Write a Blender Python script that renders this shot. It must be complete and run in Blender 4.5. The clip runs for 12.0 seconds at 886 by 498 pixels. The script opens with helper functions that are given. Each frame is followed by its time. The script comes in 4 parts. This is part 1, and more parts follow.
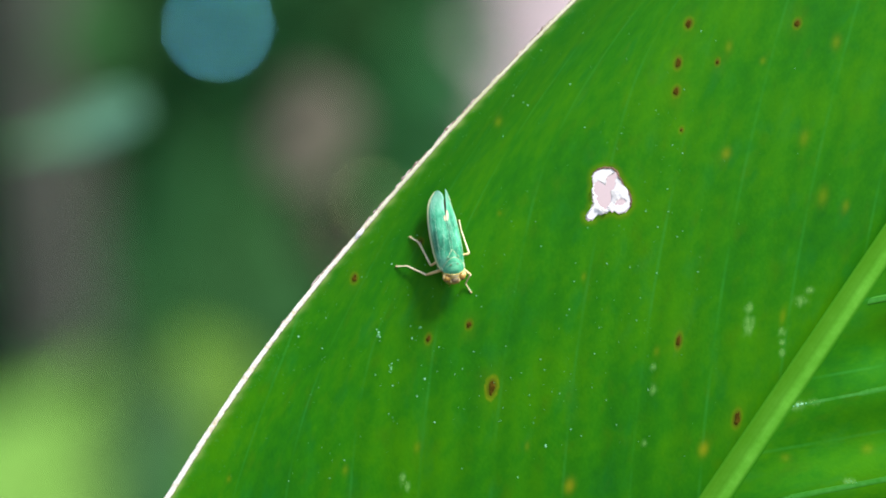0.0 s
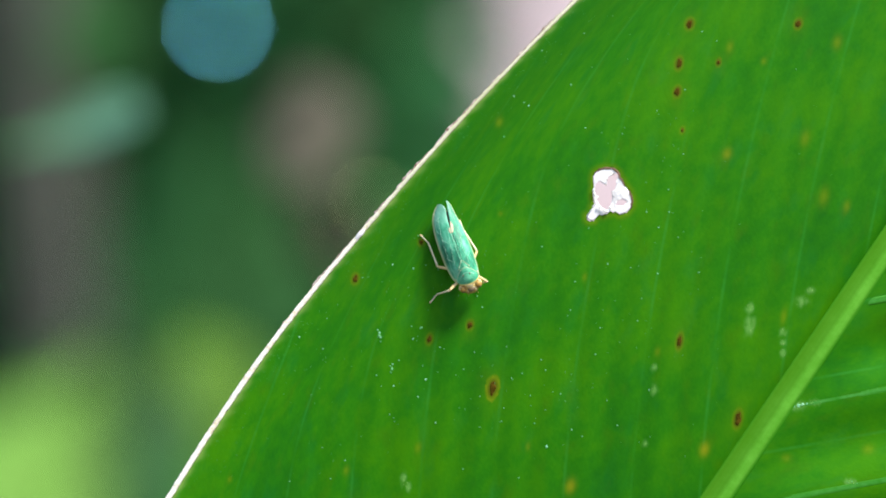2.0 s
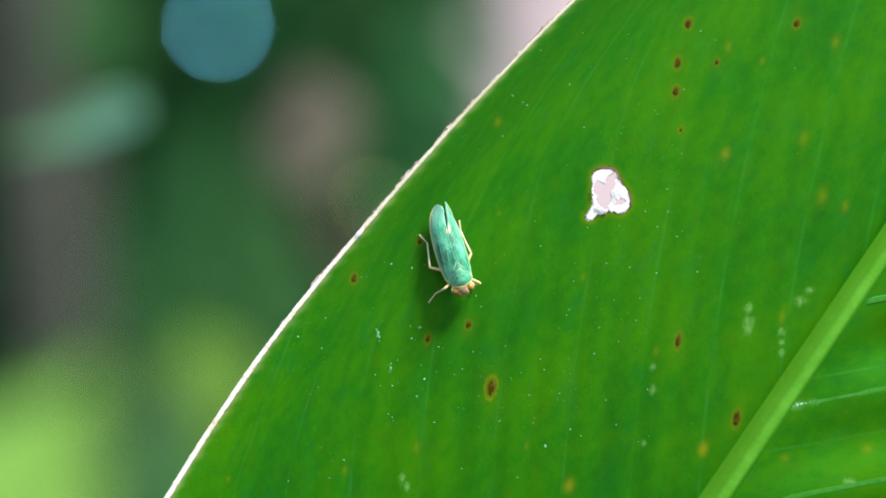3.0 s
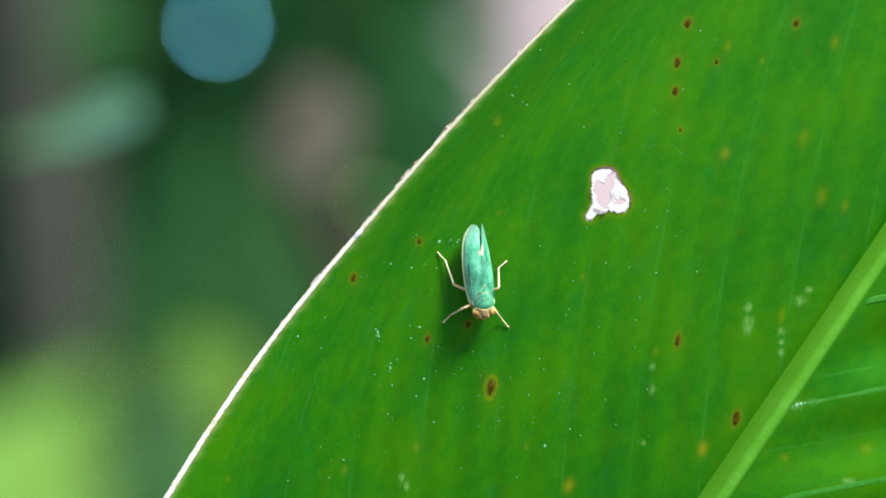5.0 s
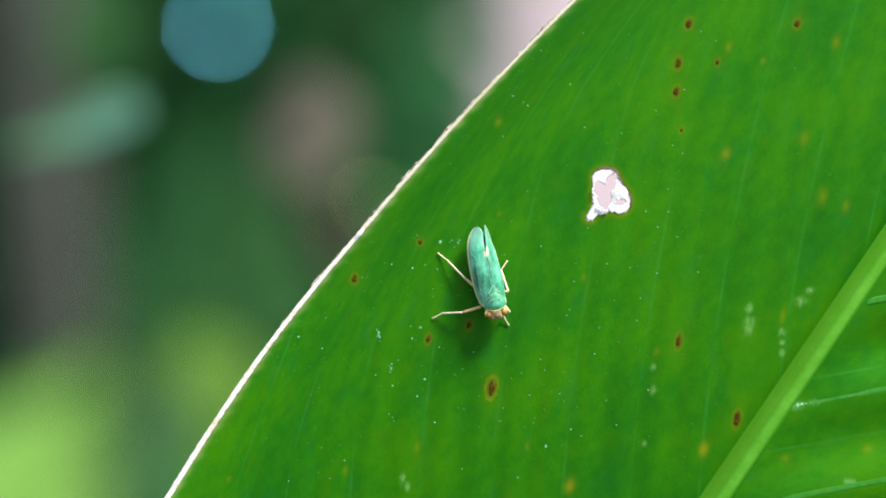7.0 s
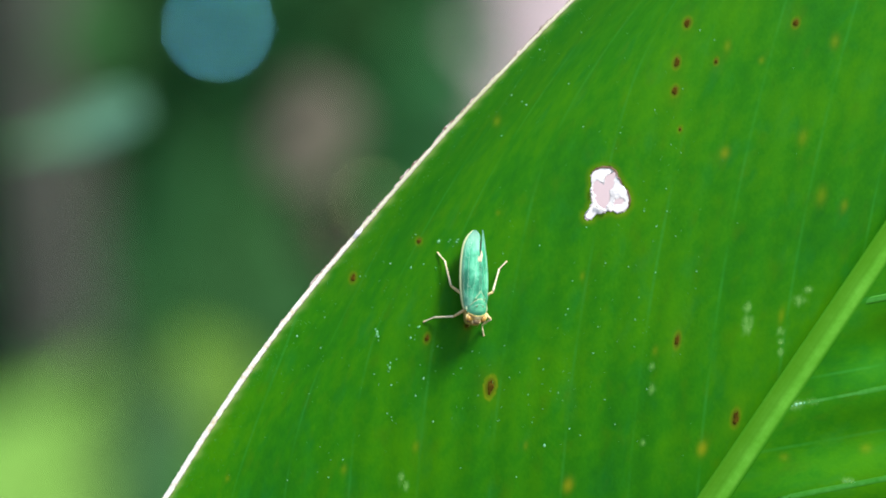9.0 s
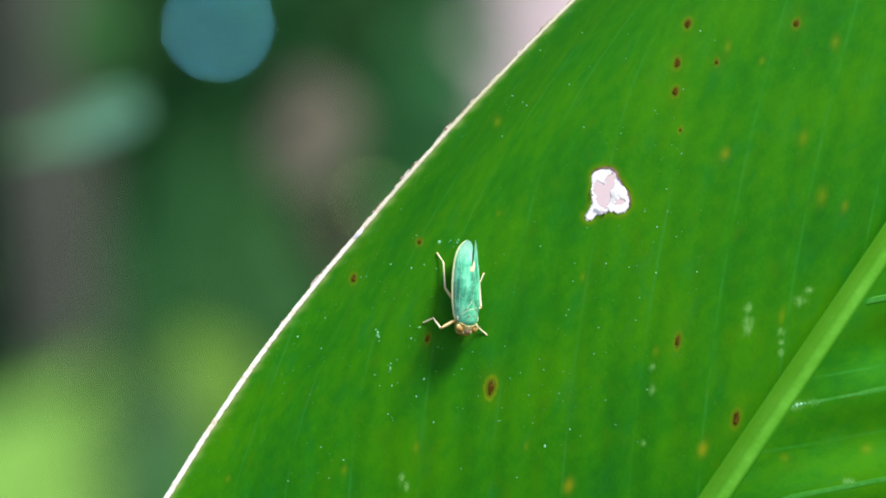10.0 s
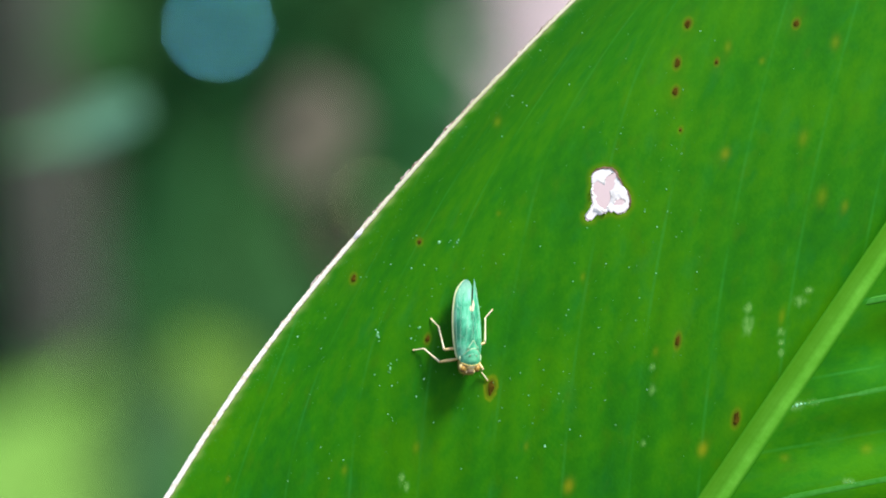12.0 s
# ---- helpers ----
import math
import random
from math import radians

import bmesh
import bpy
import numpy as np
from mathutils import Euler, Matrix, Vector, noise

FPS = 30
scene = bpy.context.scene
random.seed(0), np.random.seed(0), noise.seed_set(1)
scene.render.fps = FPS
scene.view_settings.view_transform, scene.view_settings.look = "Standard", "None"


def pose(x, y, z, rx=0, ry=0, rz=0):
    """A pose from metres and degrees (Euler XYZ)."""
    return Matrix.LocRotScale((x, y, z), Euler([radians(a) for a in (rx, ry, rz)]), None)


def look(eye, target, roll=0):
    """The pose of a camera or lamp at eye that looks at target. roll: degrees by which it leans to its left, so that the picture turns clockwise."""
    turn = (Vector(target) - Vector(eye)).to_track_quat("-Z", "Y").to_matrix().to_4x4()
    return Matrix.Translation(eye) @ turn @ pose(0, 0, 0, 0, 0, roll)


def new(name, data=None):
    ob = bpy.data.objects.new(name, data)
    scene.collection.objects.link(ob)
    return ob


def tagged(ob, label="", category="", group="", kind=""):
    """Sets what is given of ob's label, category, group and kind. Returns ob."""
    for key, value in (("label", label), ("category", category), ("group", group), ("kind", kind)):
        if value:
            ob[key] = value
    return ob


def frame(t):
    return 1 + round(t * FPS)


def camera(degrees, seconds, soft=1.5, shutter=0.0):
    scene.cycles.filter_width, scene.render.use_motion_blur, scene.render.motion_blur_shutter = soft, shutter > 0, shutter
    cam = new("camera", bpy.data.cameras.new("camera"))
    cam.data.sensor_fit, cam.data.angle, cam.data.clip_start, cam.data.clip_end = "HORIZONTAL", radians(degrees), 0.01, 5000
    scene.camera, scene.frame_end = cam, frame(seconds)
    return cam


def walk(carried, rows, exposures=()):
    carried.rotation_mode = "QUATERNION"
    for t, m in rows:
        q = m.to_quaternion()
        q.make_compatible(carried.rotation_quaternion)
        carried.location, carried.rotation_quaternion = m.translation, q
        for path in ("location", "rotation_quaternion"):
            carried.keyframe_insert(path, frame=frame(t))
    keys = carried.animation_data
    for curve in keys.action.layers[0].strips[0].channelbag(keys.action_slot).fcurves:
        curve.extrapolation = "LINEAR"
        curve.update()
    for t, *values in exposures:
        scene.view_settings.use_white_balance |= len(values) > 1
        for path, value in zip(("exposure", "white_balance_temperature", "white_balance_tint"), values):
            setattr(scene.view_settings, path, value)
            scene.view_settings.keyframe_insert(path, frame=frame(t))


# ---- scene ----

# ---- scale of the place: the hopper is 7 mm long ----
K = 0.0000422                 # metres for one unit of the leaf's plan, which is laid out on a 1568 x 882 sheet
REACH = 0.1555                # from the lens to the leaf
EYE_Z = 0.62                  # height of the lens over the soil
FOV = 2 * math.degrees(math.atan(784 * K / REACH))


def P(px, py, h=0.0):
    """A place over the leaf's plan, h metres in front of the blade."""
    f = (REACH - h) / REACH
    return Vector(((px - 784) * K * f, -h, EYE_Z - (py - 441) * K * f))


def far(px, py, d):
    """A place behind the leaf, d metres from the lens."""
    f = d / REACH
    return Vector(((px - 784) * K * f, d - REACH, EYE_Z - (py - 441) * K * f))


# ---- camera: on a stand, it does not move ----
cam = camera(FOV, 12.0, soft=1.8, shutter=0.5)
cam.data.dof.use_dof = True
cam.data.dof.focus_distance = REACH - 0.0006
cam.data.dof.aperture_fstop = 9.0
EYE = (0.0, -REACH, EYE_Z)
STILL = look(EYE, (0.0, 0.0, EYE_Z))
walk(cam, [(0.0, STILL), (12.0, STILL)], exposures=((0.0, 0.82), (12.0, 0.82)))

# ---- light: high hazy sun from the front right, blue sky ----
SUN = Vector((0.47, -0.31, 0.82)).normalized()
world = bpy.data.worlds.new("world")
scene.world = world
world.use_nodes = True
wn = world.node_tree.nodes
sky = wn.new("ShaderNodeTexSky")
sky.sky_type, sky.sun_disc = "NISHITA", False
sky.sun_elevation = math.asin(SUN.z)
sky.sun_rotation = math.atan2(SUN.x, SUN.y)
world.node_tree.links.new(sky.outputs[0], wn["Background"].inputs[0])
wn["Background"].inputs[1].default_value = 0.115
sun = new("sun", bpy.data.lights.new("sun", "SUN"))
sun.data.energy, sun.data.angle, sun.data.color = 4.5, radians(15), (1.0, 0.96, 0.9)
sun.matrix_world = look(SUN * 6, (0, 0, 0))


# ---- materials ----
def mat(name, rough=0.5, metal=0.0, spec=0.5):
    m = bpy.data.materials.new(name)
    m.use_nodes = True
    b = m.node_tree.nodes["Principled BSDF"]
    b.inputs["Roughness"].default_value = rough
    b.inputs["Metallic"].default_value = metal
    b.inputs["Specular IOR Level"].default_value = spec
    return m, m.node_tree.nodes, m.node_tree.links, b


def ramp(nodes, stops):
    r = nodes.new("ShaderNodeValToRGB")
    e = r.color_ramp.elements
    while len(e) < len(stops):
        e.new(0.5)
    for el, (p, c) in zip(e, stops):
        el.position, el.color = p, (*c, 1)
    return r


def noisy(name, dark, light, scale, rough=0.5, bump=0.0, fine=5.0, metal=0.0, spec=0.5, thin=0.0, dist=0.0002, vary=0.0, lo=0.3, hi=0.7):
    """A surface that runs between two colours at two scales, with relief; thin: the share of light that shines through."""
    m, n, l, b = mat(name, rough, metal, spec)
    tc = n.new("ShaderNodeTexCoord")
    a = n.new("ShaderNodeTexNoise")
    a.inputs["Scale"].default_value, a.inputs["Detail"].default_value = scale, 3
    f = n.new("ShaderNodeTexNoise")
    f.inputs["Scale"].default_value, f.inputs["Detail"].default_value = scale * fine, 4
    l.new(tc.outputs["Object"], a.inputs["Vector"])
    l.new(tc.outputs["Object"], f.inputs["Vector"])
    mx = n.new("ShaderNodeMix")
    mx.inputs[0].default_value = 0.4
    l.new(a.outputs["Fac"], mx.inputs[2])
    l.new(f.outputs["Fac"], mx.inputs[3])
    r = ramp(n, [(lo, dark), (hi, light)])
    l.new(mx.outputs[0], r.inputs[0])
    col = r.outputs[0]
    if vary:
        g = n.new("ShaderNodeNewGeometry")
        mr = n.new("ShaderNodeMapRange")
        mr.inputs["To Min"].default_value, mr.inputs["To Max"].default_value = 1 - vary, 1 + vary
        l.new(g.outputs["Random Per Island"], mr.inputs["Value"])
        hs = n.new("ShaderNodeHueSaturation")
        l.new(mr.outputs[0], hs.inputs["Value"])
        l.new(col, hs.inputs["Color"])
        col = hs.outputs[0]
    l.new(col, b.inputs["Base Color"])
    if bump:
        bp = n.new("ShaderNodeBump")
        bp.inputs["Strength"].default_value, bp.inputs["Distance"].default_value = bump, dist
        l.new(f.outputs["Fac"], bp.inputs["Height"])
        l.new(bp.outputs[0], b.inputs["Normal"])
    if thin:
        t = n.new("ShaderNodeBsdfTranslucent")
        l.new(col, t.inputs["Color"])
        s = n.new("ShaderNodeMixShader")
        s.inputs[0].default_value = thin
        l.new(b.outputs[0], s.inputs[1])
        l.new(t.outputs[0], s.inputs[2])
        l.new(s.outputs[0], n["Material Output"].inputs["Surface"])
    return m


def blade_material():
    """Leaf green in stripes along the veins; the attributes halo and rust carry its blemishes."""
    m, n, l, b = mat("leaf_blade", 0.45, 0, 0.10)
    uv = n.new("ShaderNodeUVMap")
    uv.uv_map = "veins"

    def stripes(su, sv, detail, turn=0.0):
        mp = n.new("ShaderNodeMapping")
        mp.inputs["Rotation"].default_value = (0, 0, turn)
        mp.inputs["Scale"].default_value = (su, sv, 1)
        l.new(uv.outputs[0], mp.inputs["Vector"])
        t = n.new("ShaderNodeTexNoise")
        t.inputs["Scale"].default_value, t.inputs["Detail"].default_value = 1.0, detail
        l.new(mp.outputs[0], t.inputs["Vector"])
        return t.outputs["Fac"]

    wide, fine, cloud = stripes(16, 1.2, 2), stripes(150, 5, 3), stripes(5, 4, 3)
    add = n.new("ShaderNodeMath")
    add.operation = "MULTIPLY_ADD"
    l.new(wide, add.inputs[0])
    add.inputs[1].default_value = 0.17
    k = n.new("ShaderNodeMath")
    k.operation = "MULTIPLY"
    l.new(cloud, k.inputs[0])
    k.inputs[1].default_value = 0.75
    l.new(k.outputs[0], add.inputs[2])
    fi = n.new("ShaderNodeMath")
    fi.operation = "MULTIPLY_ADD"
    l.new(fine, fi.inputs[0])
    fi.inputs[1].default_value = 0.03
    l.new(add.outputs[0], fi.inputs[2])
    mo = n.new("ShaderNodeMath")
    mo.operation = "MULTIPLY_ADD"
    l.new(stripes(46, 34, 6, 0.6), mo.inputs[0])
    mo.inputs[1].default_value = 0.37
    l.new(fi.outputs[0], mo.inputs[2])
    fi = mo
    gr = n.new("ShaderNodeMath")
    gr.operation = "MULTIPLY_ADD"
    grain = stripes(170, 130, 4, 0.9)
    l.new(grain, gr.inputs[0])
    gr.inputs[1].default_value = 0.13
    l.new(fi.outputs[0], gr.inputs[2])
    fi = gr
    r = ramp(n, [(0.48, (0.012, 0.164, 0.006)), (0.68, (0.025, 0.217, 0.003)), (0.88, (0.052, 0.265, 0.001))])
    l.new(fi.outputs[0], r.inputs[0])
    col = r.outputs[0]
    # patches that lean to blue-green and to olive
    for (su, sv, turn), lo_hi, tint in (((24, 11, 0.3), (0.55, 0.72), (0.008, 0.215, 0.030)), ((31, 17, 1.1), (0.56, 0.74), (0.070, 0.185, 0.002))):
        pr = n.new("ShaderNodeMapRange")
        pr.inputs["From Min"].default_value, pr.inputs["From Max"].default_value = lo_hi
        pr.inputs["To Max"].default_value = 0.28
        l.new(stripes(su, sv, 4, turn), pr.inputs["Value"])
        pm = n.new("ShaderNodeMix")
        pm.data_type = "RGBA"
        l.new(pr.outputs[0], pm.inputs[0])
        l.new(col, pm.inputs[6])
        pm.inputs[7].default_value = (*tint, 1)
        col = pm.outputs[2]
    # fine pale veins at even steps across
    sep = n.new("ShaderNodeSeparateXYZ")
    l.new(uv.outputs[0], sep.inputs[0])
    wob = n.new("ShaderNodeMath")
    wob.operation = "MULTIPLY_ADD"
    l.new(stripes(2.3, 0.35, 1), wob.inputs[0])
    wob.inputs[1].default_value = 0.05
    l.new(sep.outputs[0], wob.inputs[2])
    off = n.new("ShaderNodeMath")
    off.operation = "SUBTRACT"
    l.new(wob.outputs[0], off.inputs[0])
    off.inputs[1].default_value = 1.136
    pp = n.new("ShaderNodeMath")
    pp.operation = "PINGPONG"
    l.new(off.outputs[0], pp.inputs[0])
    pp.inputs[1].default_value = 0.061
    mr = n.new("ShaderNodeMapRange")
    mr.inputs["From Min"].default_value, mr.inputs["From Max"].default_value = 0.0, 0.0040
    mr.inputs["To Min"].default_value, mr.inputs["To Max"].default_value = 0.34, 0.0
    l.new(pp.outputs[0], mr.inputs["Value"])
    fade = n.new("ShaderNodeMath")
    fade.operation = "MULTIPLY"
    l.new(mr.outputs[0], fade.inputs[0])
    patchy = n.new("ShaderNodeMapRange")
    patchy.inputs["From Min"].default_value, patchy.inputs["From Max"].default_value = 0.36, 0.66
    l.new(stripes(14, 9, 5), patchy.inputs["Value"])
    l.new(patchy.outputs[0], fade.inputs[1])
    vm = n.new("ShaderNodeMix")
    vm.data_type = "RGBA"
    l.new(fade.outputs[0], vm.inputs[0])
    l.new(col, vm.inputs[6])
    vm.inputs[7].default_value = (0.05, 0.36, 0.05, 1)
    col = vm.outputs[2]
    for name, tint in (("deep", (0.010, 0.115, 0.003)), ("pale", (0.44, 0.60, 0.16)), ("rust", (0.31, 0.34, 0.008)), ("halo", (0.16, 0.27, 0.004)), ("core", (0.085, 0.055, 0.006)), ("chalk_glint", (0.16, 0.43, 0.08))):
        at = n.new("ShaderNodeAttribute")
        at.attribute_name = name
        mx = n.new("ShaderNodeMix")
        mx.data_type = "RGBA"
        l.new(at.outputs["Fac"], mx.inputs[0])
        l.new(col, mx.inputs[6])
        mx.inputs[7].default_value = (*tint, 1)
        col = mx.outputs[2]
    l.new(col, b.inputs["Base Color"])
    bp = n.new("ShaderNodeBump")
    bp.inputs["Strength"].default_value, bp.inputs["Distance"].default_value = 0.22, 0.00008
    l.new(grain, bp.inputs["Height"])
    l.new(bp.outputs[0], b.inputs["Normal"])
    t = n.new("ShaderNodeBsdfTranslucent")
    l.new(col, t.inputs["Color"])
    s = n.new("ShaderNodeMixShader")
    s.inputs[0].default_value = 0.25
    l.new(b.outputs[0], s.inputs[1])
    l.new(t.outputs[0], s.inputs[2])
    l.new(s.outputs[0], n["Material Output"].inputs["Surface"])
    return m


BLADE = blade_material()


def tint_by(m, attribute, tint):
    """Lets a material run over into tint where the mesh attribute says so."""
    n, l = m.node_tree.nodes, m.node_tree.links
    b = n["Principled BSDF"]
    at = n.new("ShaderNodeAttribute")
    at.attribute_name = attribute
    mx = n.new("ShaderNodeMix")
    mx.data_type = "RGBA"
    l.new(at.outputs["Fac"], mx.inputs[0])
    l.new(b.inputs["Base Color"].links[0].from_socket, mx.inputs[6])
    mx.inputs[7].default_value = (*tint, 1)
    l.new(mx.outputs[2], b.inputs["Base Color"])
    return m


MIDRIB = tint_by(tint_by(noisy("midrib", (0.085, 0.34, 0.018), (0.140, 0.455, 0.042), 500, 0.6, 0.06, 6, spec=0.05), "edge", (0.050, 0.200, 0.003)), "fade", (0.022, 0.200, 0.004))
SIDE_VEIN = tint_by(noisy("side_vein", (0.024, 0.215, 0.008), (0.060, 0.285, 0.040), 420, 0.45, 0.05, spec=0.2, lo=0.4, hi=0.6), "edge", (0.030, 0.215, 0.005))
MARGIN = tint_by(noisy("dry_margin", (0.60, 0.48, 0.27), (0.94, 0.90, 0.78), 900, 0.5, 0.6, 5, dist=0.00006, lo=0.32, hi=0.50), "edge", (0.60, 0.60, 0.36))
FRINGE = noisy("dry_fringe", (0.20, 0.12, 0.08), (0.80, 0.70, 0.62), 1600, 0.7, 0.5, 4, thin=0.2, dist=0.00006, lo=0.40, hi=0.62)
NECROSIS = noisy("dead_spot", (0.034, 0.022, 0.003), (0.11, 0.075, 0.009), 2500, 0.9, 0.6, 4, dist=0.00005, spec=0.0)
MEMBRANE = noisy("dry_membrane", (0.86, 0.84, 0.83), (0.95, 0.94, 0.94), 2000, 0.6, 0.5, 4, thin=0.15, dist=0.00005)
SCORCH = noisy("scorched_edge", (0.06, 0.03, 0.015), (0.16, 0.10, 0.04), 2500, 0.8, 0.5)
SPECK = noisy("dust", (0.12, 0.48, 0.18), (0.42, 0.84, 0.48), 3000, 0.35, 0.2, spec=0.1)
FAINT = noisy("fine_dust", (0.06, 0.36, 0.08), (0.26, 0.62, 0.28), 3000, 0.5, 0.2, spec=0.1)
SMUDGE_GLINT = noisy("pale_smudge_glint", (0.09, 0.34, 0.035), (0.30, 0.56, 0.14), 4000, 0.6, 0.2, 4, spec=0.1, dist=0.00003)
def wing_material():
    """Teal with darker streaks along the wing, smoky towards its tip."""
    m, n, l, b = mat("wing_teal", 0.38, 0, 0.5)
    tc = n.new("ShaderNodeTexCoord")
    mp = n.new("ShaderNodeMapping")
    mp.inputs["Scale"].default_value = (1.0, 0.4, 0.6)
    mp.inputs["Rotation"].default_value = (0, 0, 0.3)
    l.new(tc.outputs["Object"], mp.inputs["Vector"])
    a = n.new("ShaderNodeTexNoise")
    a.inputs["Scale"].default_value, a.inputs["Detail"].default_value, a.inputs["Roughness"].default_value = 1400, 5, 0.6
    l.new(mp.outputs[0], a.inputs["Vector"])
    f = n.new("ShaderNodeTexNoise")
    f.inputs["Scale"].default_value, f.inputs["Detail"].default_value = 9000, 3
    l.new(tc.outputs["Object"], f.inputs["Vector"])
    r = ramp(n, [(0.39, (0.018, 0.20, 0.105)), (0.50, (0.064, 0.43, 0.235)), (0.63, (0.22, 0.65, 0.42))])
    both = n.new("ShaderNodeMix")
    both.inputs[0].default_value = 0.18
    l.new(a.outputs["Fac"], both.inputs[2])
    l.new(f.outputs["Fac"], both.inputs[3])
    l.new(both.outputs[0], r.inputs[0])
    sep = n.new("ShaderNodeSeparateXYZ")
    l.new(tc.outputs["Object"], sep.inputs[0])
    mr = n.new("ShaderNodeMapRange")
    mr.inputs["From Min"].default_value, mr.inputs["From Max"].default_value = -0.0019, -0.0033
    mr.inputs["To Max"].default_value = 0.8
    l.new(sep.outputs[1], mr.inputs["Value"])
    mx = n.new("ShaderNodeMix")
    mx.data_type = "RGBA"
    l.new(mr.outputs[0], mx.inputs[0])
    l.new(r.outputs[0], mx.inputs[6])
    mx.inputs[7].default_value = (0.15, 0.33, 0.245, 1)
    l.new(mx.outputs[2], b.inputs["Base Color"])
    bp = n.new("ShaderNodeBump")
    bp.inputs["Strength"].default_value, bp.inputs["Distance"].default_value = 0.3, 0.00003
    l.new(f.outputs["Fac"], bp.inputs["Height"])
    l.new(bp.outputs[0], b.inputs["Normal"])
    return m


WING = tint_by(wing_material(), "rim", (0.42, 0.58, 0.30))
SHIELD = noisy("pronotum_teal", (0.04, 0.34, 0.18), (0.16, 0.60, 0.34), 1900, 0.38, 0.6, 5, dist=0.00004, lo=0.40, hi=0.62)
CREAM = noisy("cream_cuticle", (0.54, 0.38, 0.07), (0.82, 0.66, 0.24), 1500, 0.4, 0.3, 4, spec=0.3, dist=0.00003)
WING_EDGE = noisy("pale_wing_edge", (0.46, 0.56, 0.24), (0.72, 0.76, 0.42), 1500, 0.4, 0.3, 4, dist=0.00003)
PALE = noisy("pale_vein", (0.26, 0.58, 0.40), (0.46, 0.70, 0.50), 2000, 0.4, 0.2, 4, dist=0.00003)
BROW_CREAM = noisy("bright_cream", (0.78, 0.57, 0.20), (0.95, 0.84, 0.50), 2200, 0.4, 0.2, 4, spec=0.25, dist=0.00003)
RIM = noisy("pale_shield_rim", (0.42, 0.60, 0.34), (0.70, 0.78, 0.50), 2500, 0.4, 0.2, 4, spec=0.3, dist=0.00003)
AMBER = noisy("amber_cuticle", (0.30, 0.19, 0.05), (0.52, 0.37, 0.13), 2500, 0.4, 0.3, 4, dist=0.00003)
EYE_MAT = noisy("eye_brown", (0.32, 0.16, 0.02), (0.60, 0.38, 0.10), 2600, 0.3, 0.5, 6, dist=0.00003)
BROW = noisy("crown_dark", (0.09, 0.062, 0.030), (0.24, 0.18, 0.09), 3000, 0.5, 0.3, 4, dist=0.00003)
PATCH = noisy("cream_membrane", (0.50, 0.40, 0.24), (0.84, 0.70, 0.50), 4000, 0.45, 0.3, 4, spec=0.3, dist=0.00003)
FEMUR_MAT = noisy("leg_yellow", (0.62, 0.42, 0.13), (0.90, 0.74, 0.42), 1800, 0.4, 0.3, 4, spec=0.25, dist=0.00003)
LEG_MAT = noisy("leg_cream", (0.85, 0.71, 0.41), (0.98, 0.91, 0.66), 2500, 0.4, 0.3, 4, spec=0.25, dist=0.00003)
SOIL = noisy("soil", (0.030, 0.022, 0.014), (0.085, 0.06, 0.04), 6, 0.95, 0.8, 8, dist=0.02)
BARK = noisy("grey_bark", (0.047, 0.050, 0.038), (0.098, 0.102, 0.080), 14, 0.9, 0.9, 6, dist=0.01)
TWIG = noisy("brown_twig", (0.05, 0.04, 0.025), (0.12, 0.09, 0.06), 40, 0.9, 0.6, 6, dist=0.003)
PLASTER = noisy("pale_plaster", (0.715, 0.565, 0.605), (0.83, 0.670, 0.715), 2.0, 0.9, 0.4, 10, dist=0.003)
SHRUB = noisy("shrub_green", (0.045, 0.20, 0.060), (0.085, 0.31, 0.095), 12, 0.7, 0.0, 5, spec=0.1, thin=0.25, vary=0.25)
DUSKY = noisy("dusky_shrub_green", (0.046, 0.120, 0.076), (0.076, 0.180, 0.112), 12, 0.7, 0.0, 5, spec=0.1, thin=0.25, vary=0.25)
CANOPY = noisy("canopy_green", (0.025, 0.08, 0.02), (0.05, 0.13, 0.03), 10, 0.5, 0.0, 5, thin=0.3, vary=0.4)
LIME = noisy("lime_green", (0.12, 0.29, 0.035), (0.20, 0.41, 0.070), 30, 0.6, 0.0, 5, spec=0.15, thin=0.25)
TEAL_LEAF = tint_by(noisy("glaucous_leaf", (0.085, 0.220, 0.140), (0.126, 0.29, 0.188), 60, 0.6, 0.2, 5, spec=0.2, thin=0.15), "green", (0.075, 0.185, 0.058))
OLIVE_LEAF = noisy("olive_leaf", (0.060, 0.150, 0.008), (0.090, 0.20, 0.015), 60, 0.6, 0.2, 5, spec=0.15, thin=0.2)
GREY_LEAF = noisy("grey_green_leaf", (0.052, 0.115, 0.044), (0.078, 0.150, 0.062), 40, 0.6, 0.2, 5, spec=0.1, thin=0.2)
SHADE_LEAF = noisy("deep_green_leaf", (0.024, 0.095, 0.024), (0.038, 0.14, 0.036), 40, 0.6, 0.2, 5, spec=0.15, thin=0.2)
DEAD_LEAF = noisy("dead_leaf", (0.067, 0.063, 0.040), (0.109, 0.102, 0.067), 40, 0.8, 0.4, 5, thin=0.2, dist=0.001)


# ---- mesh helpers ----
def smooth(me):
    me.polygons.foreach_set("use_smooth", [True] * len(me.polygons))
    return me


def mesh_of(name, verts, faces, material):
    me = bpy.data.meshes.new(name)
    me.from_pydata([tuple(v) for v in verts], [], faces)
    me.materials.append(material)
    return smooth(me)


def part_me(name, me, parent, label=""):
    ob = new(name, me)
    ob.parent = parent
    ob.matrix_parent_inverse = Matrix.Translation(parent.matrix_basis.translation).inverted()
    return tagged(ob, label=label)


